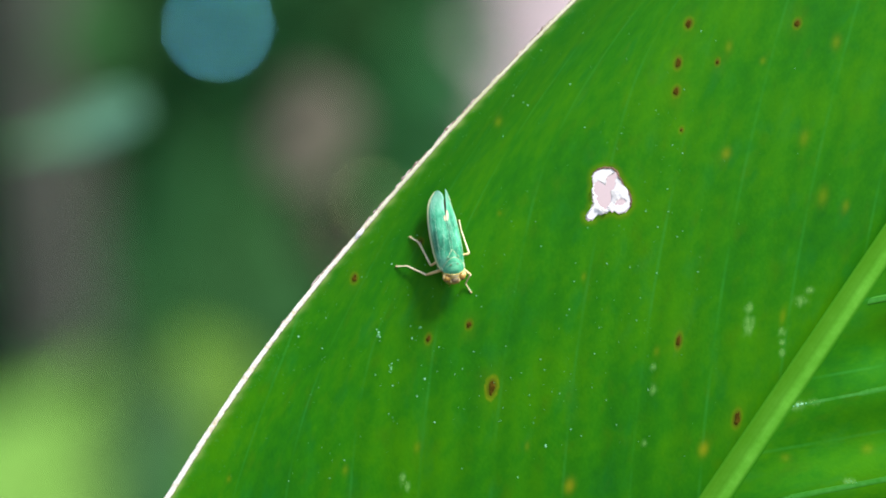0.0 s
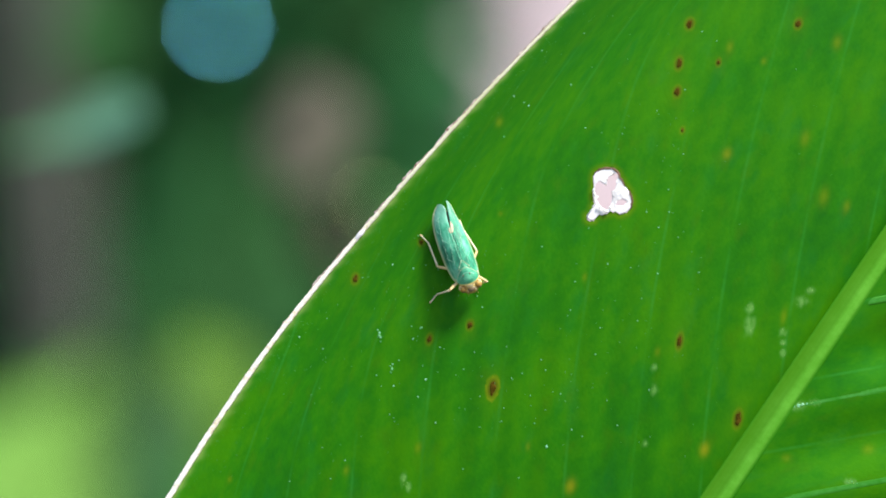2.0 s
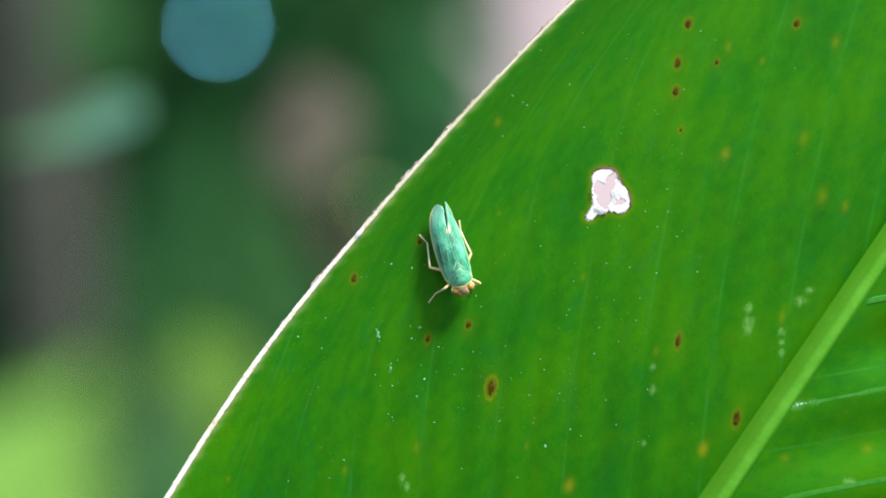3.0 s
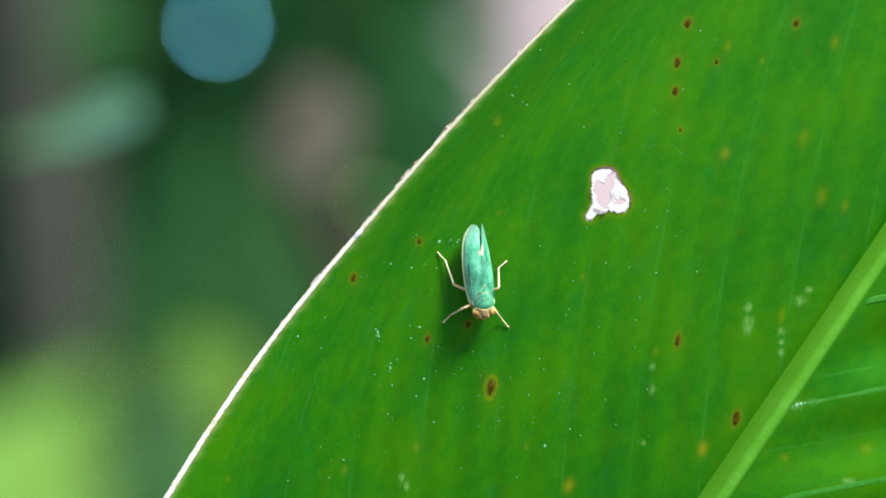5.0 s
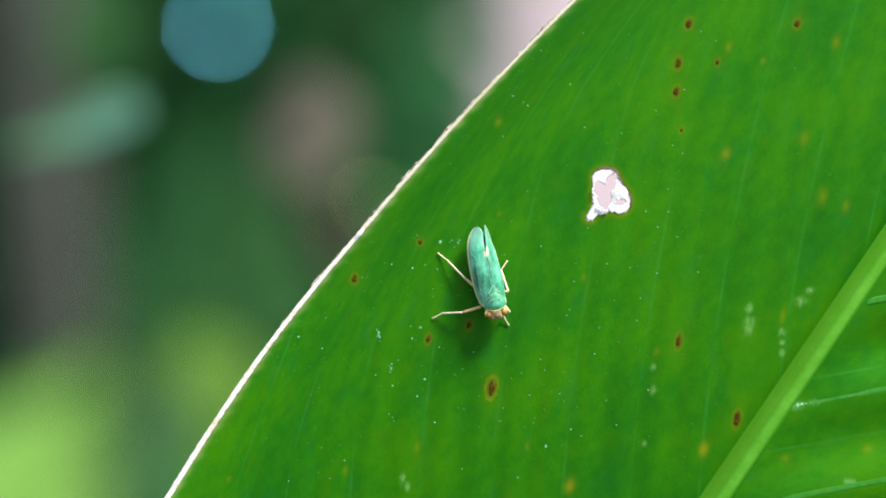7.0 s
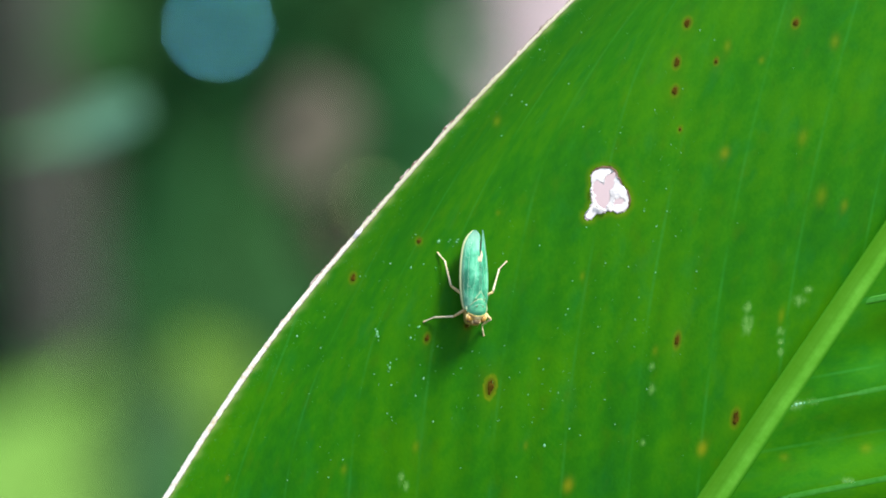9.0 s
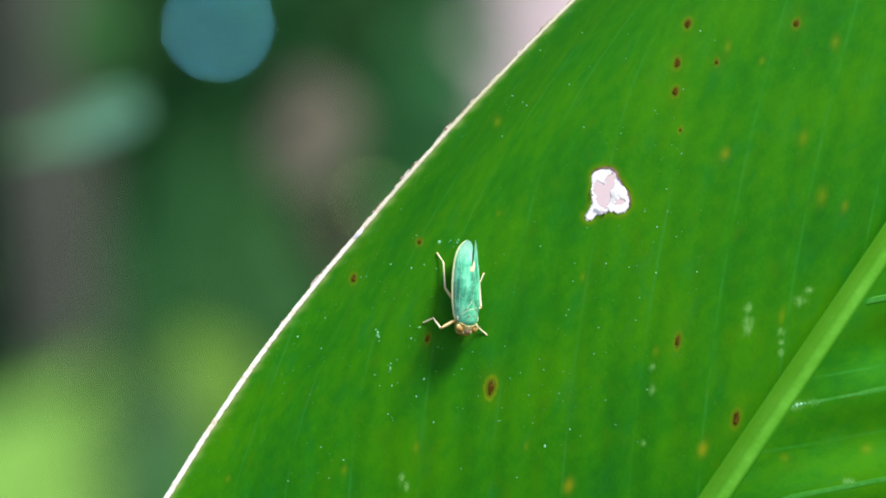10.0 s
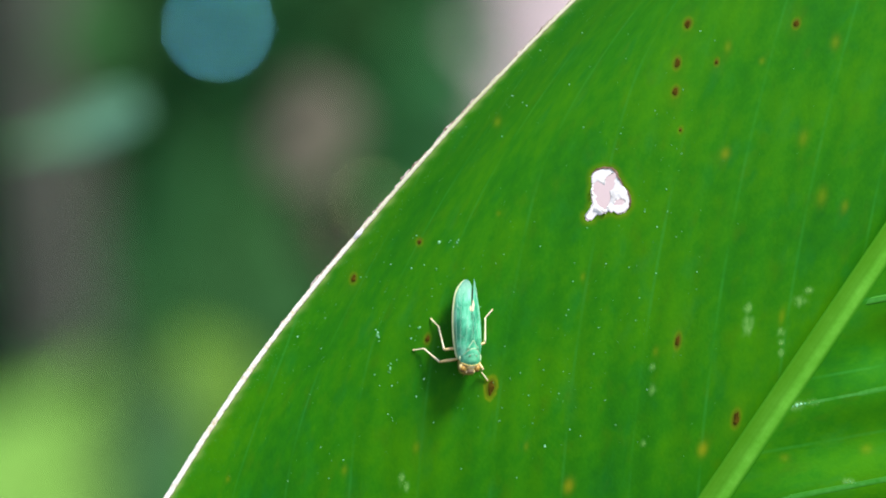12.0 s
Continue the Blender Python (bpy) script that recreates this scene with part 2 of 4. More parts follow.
def thing(name, base, label, category, group="", kind=""):
    ob = new(name)
    ob.location = base
    ob.empty_display_size = 0.01
    return tagged(ob, label, category, group, kind)


def tube(points, radii, sides=8, squash=1.0):
    """A round, tapered bar along points, closed at both ends."""
    pts = [Vector(p) for p in points]
    verts, faces = [], []
    ref = Vector((0.31, -0.87, 0.38))
    for i, p in enumerate(pts):
        d = (pts[min(i + 1, len(pts) - 1)] - pts[max(i - 1, 0)]).normalized()
        a = d.cross(ref).normalized()
        b = d.cross(a)
        for j in range(sides):
            w = 2 * math.pi * j / sides
            verts.append(p + (a * math.cos(w) + b * math.sin(w) * squash) * float(radii[i]))
    for i in range(len(pts) - 1):
        for j in range(sides):
            q = (j + 1) % sides
            faces.append((i * sides + j, i * sides + q, (i + 1) * sides + q, (i + 1) * sides + j))
    faces.append(tuple(range(sides - 1, -1, -1)))
    faces.append(tuple(range((len(pts) - 1) * sides, len(pts) * sides)))
    return verts, faces


def ellipsoid(c, r, nu=16, nv=10):
    verts, faces = [], []
    for i in range(nv + 1):
        th = math.pi * (0.02 + 0.96 * i / nv)
        for j in range(nu):
            ph = 2 * math.pi * j / nu
            verts.append((c[0] + r[0] * math.sin(th) * math.cos(ph), c[1] + r[1] * math.cos(th), c[2] + r[2] * math.sin(th) * math.sin(ph)))
    for i in range(nv):
        for j in range(nu):
            q = (j + 1) % nu
            faces.append((i * nu + j, (i + 1) * nu + j, (i + 1) * nu + q, i * nu + q))
    faces.append(tuple(range(nu)))
    faces.append(tuple(range((nv + 1) * nu - 1, nv * nu - 1, -1)))
    return verts, faces


def sheet(grid, thick, out):
    """A closed shell from a grid of points, thick metres deep against the direction out."""
    nu, nv = len(grid), len(grid[0])
    top = [Vector(p) for row in grid for p in row]
    o = Vector(out) * thick
    verts = top + [p - o for p in top]
    N = nu * nv
    faces = []
    for i in range(nu - 1):
        for j in range(nv - 1):
            a, b, c, d = i * nv + j, (i + 1) * nv + j, (i + 1) * nv + j + 1, i * nv + j + 1
            faces += [(a, b, c, d), (d + N, c + N, b + N, a + N)]
    for i in range(nu - 1):
        for j, s in ((0, 1), (nv - 1, -1)):
            a, b = i * nv + j, (i + 1) * nv + j
            faces.append((a, a + N, b + N, b) if s > 0 else (a, b, b + N, a + N))
    for j in range(nv - 1):
        for i, s in ((0, -1), (nu - 1, 1)):
            a, b = i * nv + j, i * nv + j + 1
            faces.append((a, a + N, b + N, b) if s > 0 else (a, b, b + N, a + N))
    return verts, faces


# ---- the setting ----
def ground():
    n, half = 90, 60.0
    ax = np.sign(np.linspace(-1, 1, n)) * np.abs(np.linspace(-1, 1, n)) ** 3 * half
    verts = [(x, y, 0.03 * noise.noise((x * 1.5, y * 1.5, 0)) if abs(x) + abs(y) > 0.6 else 0.0) for x in ax for y in ax]
    faces = [(i * n + j, (i + 1) * n + j, (i + 1) * n + j + 1, i * n + j + 1) for i in range(n - 1) for j in range(n - 1)]
    tagged(new("ground", mesh_of("ground", verts, faces, SOIL)), "dark bare soil under the plants", "ground", kind="structure")


def wall():
    x0, x1, y0, y1, h = -0.10, 7.0, 5.8, 6.05, 3.6
    bm = bmesh.new()
    bmesh.ops.create_cube(bm, size=1)
    for v in bm.verts:
        v.co = ((x0 + x1) / 2 + v.co.x * (x1 - x0), (y0 + y1) / 2 + v.co.y * (y1 - y0), h / 2 + v.co.z * h - 0.05)
    bmesh.ops.bevel(bm, geom=bm.edges[:], offset=0.012, segments=2, affect="EDGES")
    me = bpy.data.meshes.new("wall")
    bm.to_mesh(me)
    me.materials.append(PLASTER)
    tagged(new("wall", me), "pale pinkish plastered wall in sunlight behind the plants", "wall", kind="structure")


ground()
wall()


# ---- the broad leaf on its plant ----
AXIS = Vector((0.5616, -0.8275))      # along the midrib, towards the tip, in the plan (y down)
SIDE = Vector((-0.8275, -0.5616))     # across it, towards the margin in view
ROOT = Vector((1266, 882))
HALF_U = np.array([-3000, -2700, -2200, -1600, -1100, -547, -294, -158, 43, 258, 583, 1000, 1400, 1800, 2100, 2300])
HALF_W = np.array([18, 180, 440, 660, 765, 805, 811, 806, 785, 761, 707, 605, 470, 280, 110, 4])


def outline(ovals, centre, n, rough, lean=0.0):
    """The ragged outer line of some ovals (x, y, rx, ry) as seen from one place inside; lean tilts it."""
    pts = []
    for k in range(n):
        w = 2 * math.pi * k / n
        dx, dy = math.cos(w), math.sin(w)
        best = 2.0
        for x, y, rx, ry in ovals:
            ox, oy = (centre[0] - x) / rx, (centre[1] - y) / ry
            ex, ey = dx / rx, dy / ry
            a, b, c = ex * ex + ey * ey, ox * ex + oy * ey, ox * ox + oy * oy - 1
            if b * b - a * c > 0:
                best = max(best, (-b + math.sqrt(b * b - a * c)) / a)
        best += rough * noise.noise((dx * 2.2, dy * 2.2, 5.0)) + 0.6 * rough * noise.noise((dx * 6, dy * 6, 8.0))
        pts.append((centre[0] + dx * best - lean * dy * best, centre[1] + dy * best))
    return pts


HOLE_MID = (1078, 346)
HOLE = outline([(1071, 317, 21, 20), (1082, 312, 12, 13), (1064, 344, 15, 36), (1083, 342, 21, 32), (1099, 354, 17, 25), (1064, 368, 16, 11), (1045, 382, 8, 8)], HOLE_MID, 96, 2.6)
OPENING = outline([(1087, 310, 5, 7), (1080, 324, 9, 13), (1062, 336, 11, 14), (1069, 350, 13, 18), (1071, 363, 7, 9)], (1072, 342), 96, 2.0)
GAP = (1098, 357, 8, 6)
DEAD = [(1219, 42, 8, 10), (1411, 42, 7, 9), (1200, 112, 7, 12), (1197, 162, 7, 10), (1206, 230, 3, 4), (627, 493, 6, 9), (870, 686, 10, 19),
        (830, 575, 6, 8), (758, 600, 5, 9), (1201, 604, 6, 16), (1304, 741, 8, 18), (744, 428, 5, 5), (1270, 110, 4, 6)]
CHALK_GLINTS = [(1326, 546, 6, 9), (1325, 576, 8, 15), (1417, 533, 10, 7), (1433, 514, 6, 5), (1156, 649, 4, 5), (1156, 690, 5, 8), (712, 846, 4, 10), (721, 861, 4, 8),
         (1384, 588, 5, 6), (1384, 606, 4, 4), (1384, 624, 4, 6), (1408, 718, 15, 7), (1504, 853, 10, 5), (1440, 712, 12, 3), (1140, 785, 4, 4)]
RUST = [(1285, 272, 8, 10), (1245, 795, 8, 12), (1008, 860, 8, 12), (1423, 245, 8, 14), (1456, 348, 9, 16), (882, 216, 6, 8), (1290, 82, 6, 10),
        (1480, 75, 8, 12), (1497, 365, 6, 10), (738, 792, 6, 9), (933, 790, 4, 7), (1162, 622, 5, 8), (1385, 560, 5, 14), (1535, 795, 10, 8),
        (611, 832, 5, 8), (884, 378, 4, 4), (1033, 490, 4, 7), (1390, 810, 8, 6), (405, 848, 4, 5), (1350, 108, 5, 6)]
MOTES = [(810, 429), (796, 429), (738, 702), (773, 658), (693, 644), (692, 652), (673, 683), (695, 683), (570, 617), (577, 563), (688, 733), (769, 748), (895, 613), (838, 623),
         (851, 666), (904, 669), (848, 701), (883, 746), (890, 722), (848, 756), (805, 663), (777, 614), (729, 599), (730, 475), (693, 468), (746, 647), (1190, 257), (1161, 196), (1109, 104),
         (1241, 55), (1154, 650), (1147, 690), (1208, 272), (934, 187), (908, 170), (1095, 605), (1130, 782), (569, 792), (1074, 467), (1164, 402), (1010, 760), (886, 745)]
BASE = Vector((P(*(ROOT + AXIS * -3000)).x - 0.03, 0.03, 0.0))


def half_width(u):
    w = np.interp(u, HALF_U, HALF_W)
    for du in (40, 80, 120):
        w = w + np.interp(u - du, HALF_U, HALF_W) + np.interp(u + du, HALF_U, HALF_W)
    return w / 7


def plan(u, v):
    v = v + np.clip(u, 0, 900) / 540 * 7 * np.clip(1 - np.abs(v) / 400, 0, 1)
    return ROOT.x + AXIS.x * u + SIDE.x * v, ROOT.y + AXIS.y * u + SIDE.y * v


def vein_across(px, py, v):
    """How far across the run of the veins a place lies: they leave the midrib at a small angle on one half, a wide one on the other."""
    h = 882 - py
    u = (px - ROOT.x) * AXIS.x + (py - ROOT.y) * AXIS.y
    gap = np.maximum(half_width(u) - np.abs(v), 0)
    bend = 0.32 * np.exp(-(gap / 95.0) ** 2) * np.clip((u + 1500) / 700, 0, 1)
    near = px - 0.07 * h - 0.00013 * h * h
    return np.where(v > 0, near * (1 - bend) + 150 * bend, py + 0.19 * px)


def rise(u, v, q):
    """Height of the blade's face: pleats along the veins, the fold at the midrib, a long gentle bow."""
    w = half_width(u)
    s = np.clip(np.abs(v) / np.maximum(w, 1), 0, 1)
    pleat = 0.00003 * np.sin(q * 2 * np.pi / 63.0) * np.minimum(1, np.abs(v) / 120) * np.minimum(1, (1 - s) * 6)
    fold = np.sin((q - 986) * np.pi / 160.0) ** 2
    pleat = np.where(v > 0, pleat, -np.where(q < 986, 0.00062, 0.00042) * fold * np.clip((np.abs(v) - 20) / 90, 0, 1) * np.minimum(1, (1 - s) * 5))
    py = ROOT.y + AXIS.y * u + SIDE.y * v
    px = ROOT.x + AXIS.x * u + SIDE.x * v
    pleat = pleat + np.where(v < 0, 0.075 * (np.clip(py, 0, 1100) - 640) * K * np.minimum(1, np.abs(v) / 110), 0)
    pleat = pleat + 0.0012 * np.clip((700 - px) / 350, 0, 1.5) ** 2 * np.clip((py - 380) / 200, 0, 1) * (v > 0)
    pleat = pleat - 0.00050 * np.clip((py - 520) / 441, -1.6, 1.6) ** 2 - 0.00025 * np.clip((px - 760) / 784, -1.4, 1.4) ** 2
    return pleat - 0.00085 * np.exp(-(np.abs(v) / np.where(v < 0, 15.0, 20.0)) ** 2) - 0.025 * np.clip((np.abs(u - 200) - 1100) / 2200, 0, 1) ** 2


def inside(px, py, poly):
    x, y = np.asarray(px), np.asarray(py)
    r = np.zeros(x.shape, bool)
    for (x0, y0), (x1, y1) in zip(poly, poly[1:] + poly[:1]):
        r ^= ((y0 > y) != (y1 > y)) & (x < (x1 - x0) * (y - y0) / (y1 - y0 + 1e-9) + x0)
    return r


def on_plan(px, py, h):
    f = (REACH - h) / REACH
    return np.stack([(px - 784) * K * f, -h, EYE_Z - (py - 441) * K * f], -1)


def surface(px, py, lift=0.0):
    """The place on the blade's face over a spot of the plan."""
    d = Vector((px, py)) - ROOT
    u, v = d.dot(AXIS), d.dot(SIDE)
    h = float(rise(np.array(u), np.array(v), vein_across(px, py, np.array(v)))) + lift
    return P(px, py, h)


def soften(me, across, rows, start):
    """Marks the tint across a ribbon: sides running into the blade, the midrib's flank shade."""
    e = np.clip((across - start) / (1 - start), 0, 1)
    me.attributes.new("edge", "FLOAT", "POINT").data.foreach_set("value", np.tile(e, rows * 2).astype(np.float32))


def build_leaf():
    plant = thing("broad_leaf_plant", BASE, "green broad leaf with brown spots, torn hole and whitish edge", "leaf")
    us = np.concatenate([np.linspace(-3000, -900, 46)[:-1], np.arange(-900, 1350, 4.0), np.linspace(1350, 2296, 24)])
    ss = np.concatenate([-np.linspace(1, 0, 120)[:-1], np.linspace(0, 1, 205)])
    U, S = np.meshgrid(us, ss, indexing="ij")
    W = half_width(U)
    V = S * W
    PX, PY = plan(U, V)
    Q = vein_across(PX, PY, V)
    verts = on_plan(PX, PY, rise(U, V, Q)).reshape(-1, 3)
    nu, nv = U.shape
    idx = np.arange(nu * nv).reshape(nu, nv)
    quads = np.stack([idx[:-1, :-1], idx[:-1, 1:], idx[1:, 1:], idx[1:, :-1]], -1).reshape(-1, 4)
    cx, cy = PX.ravel()[quads].mean(1), PY.ravel()[quads].mean(1)
    quads = quads[~inside(cx, cy, HOLE)]
    me = bpy.data.meshes.new("blade")
    me.from_pydata(verts.tolist(), [], quads.tolist())
    me.materials.append(BLADE)
    px, py = PX.ravel(), PY.ravel()
    halo, rust, core, chalk_glint = (np.zeros(px.size) for _ in range(4))
    for x, y, rx, ry in DEAD:
        d = np.hypot((px - x - (y - py) * 0.15) / (rx + 2), (py - y) / (ry + 3))
        halo = np.maximum(halo, (0.9 if rx > 9 else 0.70) * np.clip((1.22 - d) * 2.4, 0, 1))
        halo = np.maximum(halo, 0.16 * np.exp(-(d / 2.0) ** 2))
        core = np.maximum(core, 0.7 * np.clip((0.9 - d) * 2.5, 0, 1))
    x, y, rx, ry = DEAD[6]
    wobble = 0.08 * np.sin(np.arctan2(py - y, px - x) * 3)
    d = np.hypot((px - x - (y - py) * 0.12) / (rx + 2.0), (py - y) / (ry + 3.5)) + wobble
    rust = np.maximum(rust, 0.80 * np.clip(1 - np.abs(d - 0.90) / 0.17, 0, 1))
    ring = np.min([np.hypot(px - a, py - b) for a, b in HOLE], axis=0)
    halo = np.maximum(halo, 0.6 * np.clip(1.4 - ring / 9, 0, 1))
    for x, y, rx, ry in RUST:
        d = np.hypot((px - x - (y - py) * 0.15) / rx, (py - y) / ry)
        rust = np.maximum(rust, (0.85 if (x, y) in ((1245, 795), (1008, 860)) else 0.55 if x == 1285 else 0.33) * np.exp(-d ** 2))
    for x, y, rx, ry in CHALK_GLINTS:
        d = np.hypot((px - x - (y - py) * 0.15) / (rx + 1), (py - y) / (ry + 1))
        near = np.nonzero(d < 2.2)[0]
        grain = np.array([noise.noise((px[i] * 0.16, py[i] * 0.10, 6.0)) for i in near])
        chalk_glint[near] = np.maximum(chalk_glint[near], np.clip(1.15 * np.exp(-d[near] ** 2) + 0.9 * grain * np.exp(-(d[near] / 1.4) ** 2) - 0.15, 0, 0.85))
    gap = (W - np.abs(V)).ravel()
    ragged = np.sin(px * 0.11 + 2 * np.sin(py * 0.043)) + np.sin(py * 0.29 + px * 0.07)
    pale = 0.85 * np.exp(-(np.maximum(gap, 0) / (7.2 + 1.1 * ragged + 1.5 * (1 - np.clip((U.ravel() + 350) / 700, 0, 1)))) ** 2)
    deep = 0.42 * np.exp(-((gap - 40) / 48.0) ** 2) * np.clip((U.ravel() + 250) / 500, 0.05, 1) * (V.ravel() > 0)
    for name, val in (("halo", halo), ("core", core), ("chalk_glint", chalk_glint), ("rust", rust), ("pale", pale), ("deep", deep)):
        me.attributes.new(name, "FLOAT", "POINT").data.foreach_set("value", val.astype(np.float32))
    uvl = me.uv_layers.new(name="veins")
    loop = np.empty(len(me.loops), np.int32)
    me.loops.foreach_get("vertex_index", loop)
    along = np.where(V.ravel() > 0, py, px)
    shift = np.where(V.ravel() > 0, 0, 7000)
    uvs = np.stack([(Q.ravel() + shift) / 1000, along / 1000], -1)[loop]
    uvl.data.foreach_set("uv", uvs.astype(np.float32).ravel())
    blade = part_me("blade", smooth(me), plant, "green blade with parallel veins")
    thick = blade.modifiers.new("thick", "SOLIDIFY")
    thick.thickness, thick.offset = 0.00022, 1

    # the midrib, a low ridge beside a shallow channel, thinner towards the tip
    rows = []
    for u in np.concatenate([np.linspace(-3000, -900, 30)[:-1], np.arange(-900, 1350, 15), np.linspace(1350, 2280, 30)]):
        half = (25 - 2.0 * np.clip(u / 540, 0, 1)) * np.clip(1.0 - (u - 540) / 1900, 0.12, 1.0) * np.clip(1 - u / 3000, 1, 1.8)
        row = []
        for a in np.linspace(-1, 1, 27):
            x, y = plan(u, a * half - 6.0 * np.clip(u / 540, 0, 1))
            h = float(rise(np.array(u), np.array(half), np.array(0.0))) * (a + 1) / 2 + float(rise(np.array(u), np.array(-half), np.array(0.0))) * (1 - a) / 2
            row.append(P(x, y, h + (0.00002 + 0.00015 * math.exp(-((a + 0.32) / 0.42) ** 2) - 0.00008 * math.exp(-((a - 0.5) / 0.4) ** 2) if abs(a) < 0.97 else -0.00001)))
        rows.append(row)
    v, f = sheet(rows, 0.0007, (0, -1, 0))
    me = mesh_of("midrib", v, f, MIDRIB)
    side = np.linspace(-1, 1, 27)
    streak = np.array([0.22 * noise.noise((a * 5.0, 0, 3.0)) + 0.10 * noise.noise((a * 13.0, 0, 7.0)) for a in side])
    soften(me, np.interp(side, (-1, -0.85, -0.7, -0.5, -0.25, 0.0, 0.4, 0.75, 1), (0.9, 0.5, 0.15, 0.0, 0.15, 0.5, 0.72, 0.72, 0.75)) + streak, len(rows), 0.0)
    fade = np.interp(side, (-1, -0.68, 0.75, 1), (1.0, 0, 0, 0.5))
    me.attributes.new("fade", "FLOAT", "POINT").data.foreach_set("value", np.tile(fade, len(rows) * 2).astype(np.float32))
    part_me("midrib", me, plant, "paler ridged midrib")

    # the dry rim along each side
    rnd = random.Random(3)
    for sgn in (1, -1):
        pts, rad = [], []
        for u in np.arange(-2950, 2290, 6.0):
            low = 1 - np.clip((u + 350) / 700, 0, 1)
            x, y = plan(u, sgn * (float(half_width(np.array(u))) - 2.2 + 1.3 * low))
            swell = noise.noise((u * 0.012, sgn * 3.0, 0)) * 0.4 + noise.noise((u * 0.11, sgn * 3.0, 4)) * 0.35
            r = K * (2.9 + 2.0 * low) * (1 + (0.35 + 0.35 * np.clip((u + 100) / 300, 0, 1)) * swell)
            pts.append(surface(x + rnd.uniform(-0.35, 0.35), y + rnd.uniform(-0.35, 0.35), 0.00002 + 0.00004 * low))
            rad.append(r)
        v, f = tube(pts, rad, 8, 0.32)
        me = mesh_of("margin", v, f, MARGIN)
        green = [min(1.0, max(0.0, (0.85 + 0.9 * noise.noise((k * 0.05, sgn * 2.0, 1.0))) * min(1.0, max(0.0, (6.0 * k - 2860) / 350)))) for k in range(len(pts))]
        green = [g for g in green for _ in range(8)]
        me.attributes.new("edge", "FLOAT", "POINT").data.foreach_set("value", green + [0.0] * (len(me.vertices) - len(green)))
        part_me("margin", me, plant, "whitish dry leaf edge")
        rows = []
        for k, c in enumerate(pts):
            u = -2950 + 6.0 * k
            n1, n2 = noise.noise((u * 0.02, sgn * 5.0, 7)), noise.noise((u * 0.13, sgn * 5.0, 2))
            wide = max(0.4, 2.4 + 2.2 * n1 + 2.4 * n2 + rnd.uniform(-0.6, 0.6)) * K * (1.5 if u > -100 else 0.8)
            out = Vector((SIDE.x, 0, -SIDE.y)) * sgn
            rows.append([c + out * (rad[k] * 0.55 + wide * b) + Vector((0, K * (1.2 * b + 2.0 * n2 * b), 0)) for b in (0.0, 0.5, 1.0)])
        v, f = sheet(rows, 0.00003, (0, -1, 0))
        part_me("dry_fringe", mesh_of("dry_fringe", v, f, FRINGE), plant, "brown shrivelled fringe of the leaf edge")

    # a bare white flake on the dry edge
    pts = [surface(636 + (a - 0.5) * 19, 414 - (a - 0.5) * 21, 0.00006) for a in np.linspace(0, 1, 9)]
    v, f = tube(pts, [K * r for r in (0.6, 2.6, 3.6, 4.2, 4.6, 4.4, 3.4, 2.0, 0.5)], 8, 0.4)
    part_me("dry_flake", mesh_of("dry_flake", v, f, MEMBRANE), plant, "bare white flake of dead leaf edge")

    # side veins on the far half
    for x0, y0, x1, y1 in ((1384, 723, 1700, 663), (1378, 885, 1760, 812), (1520, 537, 1800, 484)):
        half = 6.0
        rows = []
        for a in np.linspace(0, 1, 30):
            x, y = x0 + (x1 - x0) * a, y0 + (y1 - y0) * a
            rows.append([surface(x + 0.19 * k * half, y + k * half, 0.000012 * (1 - k * k) - 0.000004) for k in np.linspace(1, -1, 7)])
        v, f = sheet(rows, 0.0002, (0, -1, 0))
        me = mesh_of("side_vein", v, f, SIDE_VEIN)
        soften(me, np.abs(np.linspace(1, -1, 7)), len(rows), 0.0)
        part_me("side_vein", me, plant)

    # dead spots: shrunken, slightly raised crusts
    for n_, (x, y, rx, ry) in enumerate(DEAD):
        v, f = [], []
        rings, seg = 5, 18
        for i in range(rings + 1):
            for j in range(seg):
                w = 2 * math.pi * j / seg
                wob = 1 + 0.6 * noise.noise((math.cos(w) * 1.5 + n_ * 7, math.sin(w) * 1.5, n_ * 3.1)) + 0.2 * noise.noise((math.cos(w) * 4 + n_ * 7, math.sin(w) * 4, n_ * 3.1))
                a = i / rings * 0.68 * wob
                dy = math.sin(w) * ry * a
                v.append(surface(x + math.cos(w) * rx * a - dy * 0.15, y + dy, 0.00002 * (1 - (i / rings) ** 2) + 0.000018 - (0.00004 if i == rings else 0)))
        for i in range(rings):
            for j in range(seg):
                q = (j + 1) % seg
                f.append((i * seg + j, (i + 1) * seg + j, (i + 1) * seg + q, i * seg + q))
        f.append(tuple(range(seg)))
        part_me("leaf_spot", mesh_of("leaf_spot", v, f, NECROSIS), plant, "dark brown dead spot")

    # the torn hole: white dry membrane round its opening, scorched line on the upper edge
    N, M = 96, 14
    outer, inner = [Vector(p) for p in HOLE], [Vector(p) for p in OPENING]
    verts, faces = [], []
    for i in range(N):
        o, c = outer[i], inner[i]
        for k in range(M):
            a = k / (M - 1)
            p = o.lerp(c, a)
            wob = noise.noise((p.x * 0.16, p.y * 0.16, 2.0))
            p = p + Vector((wob, noise.noise((p.x * 0.16, p.y * 0.16, 9.0)))) * 2.2 * a
            fold = 0.35 * math.sin((p.x - 0.6 * p.y) * 0.55 + 2.0 * wob) * a * (1.2 - a) + 0.5 * noise.noise((p.x * 0.20, p.y * 0.20, 4.0)) * a
            curl = 0.05 * (p.y - o.y) - 0.03 * (p.x - o.x)
            verts.append(surface(p.x, p.y, K * (curl + fold + 1.0) + 0.00001))
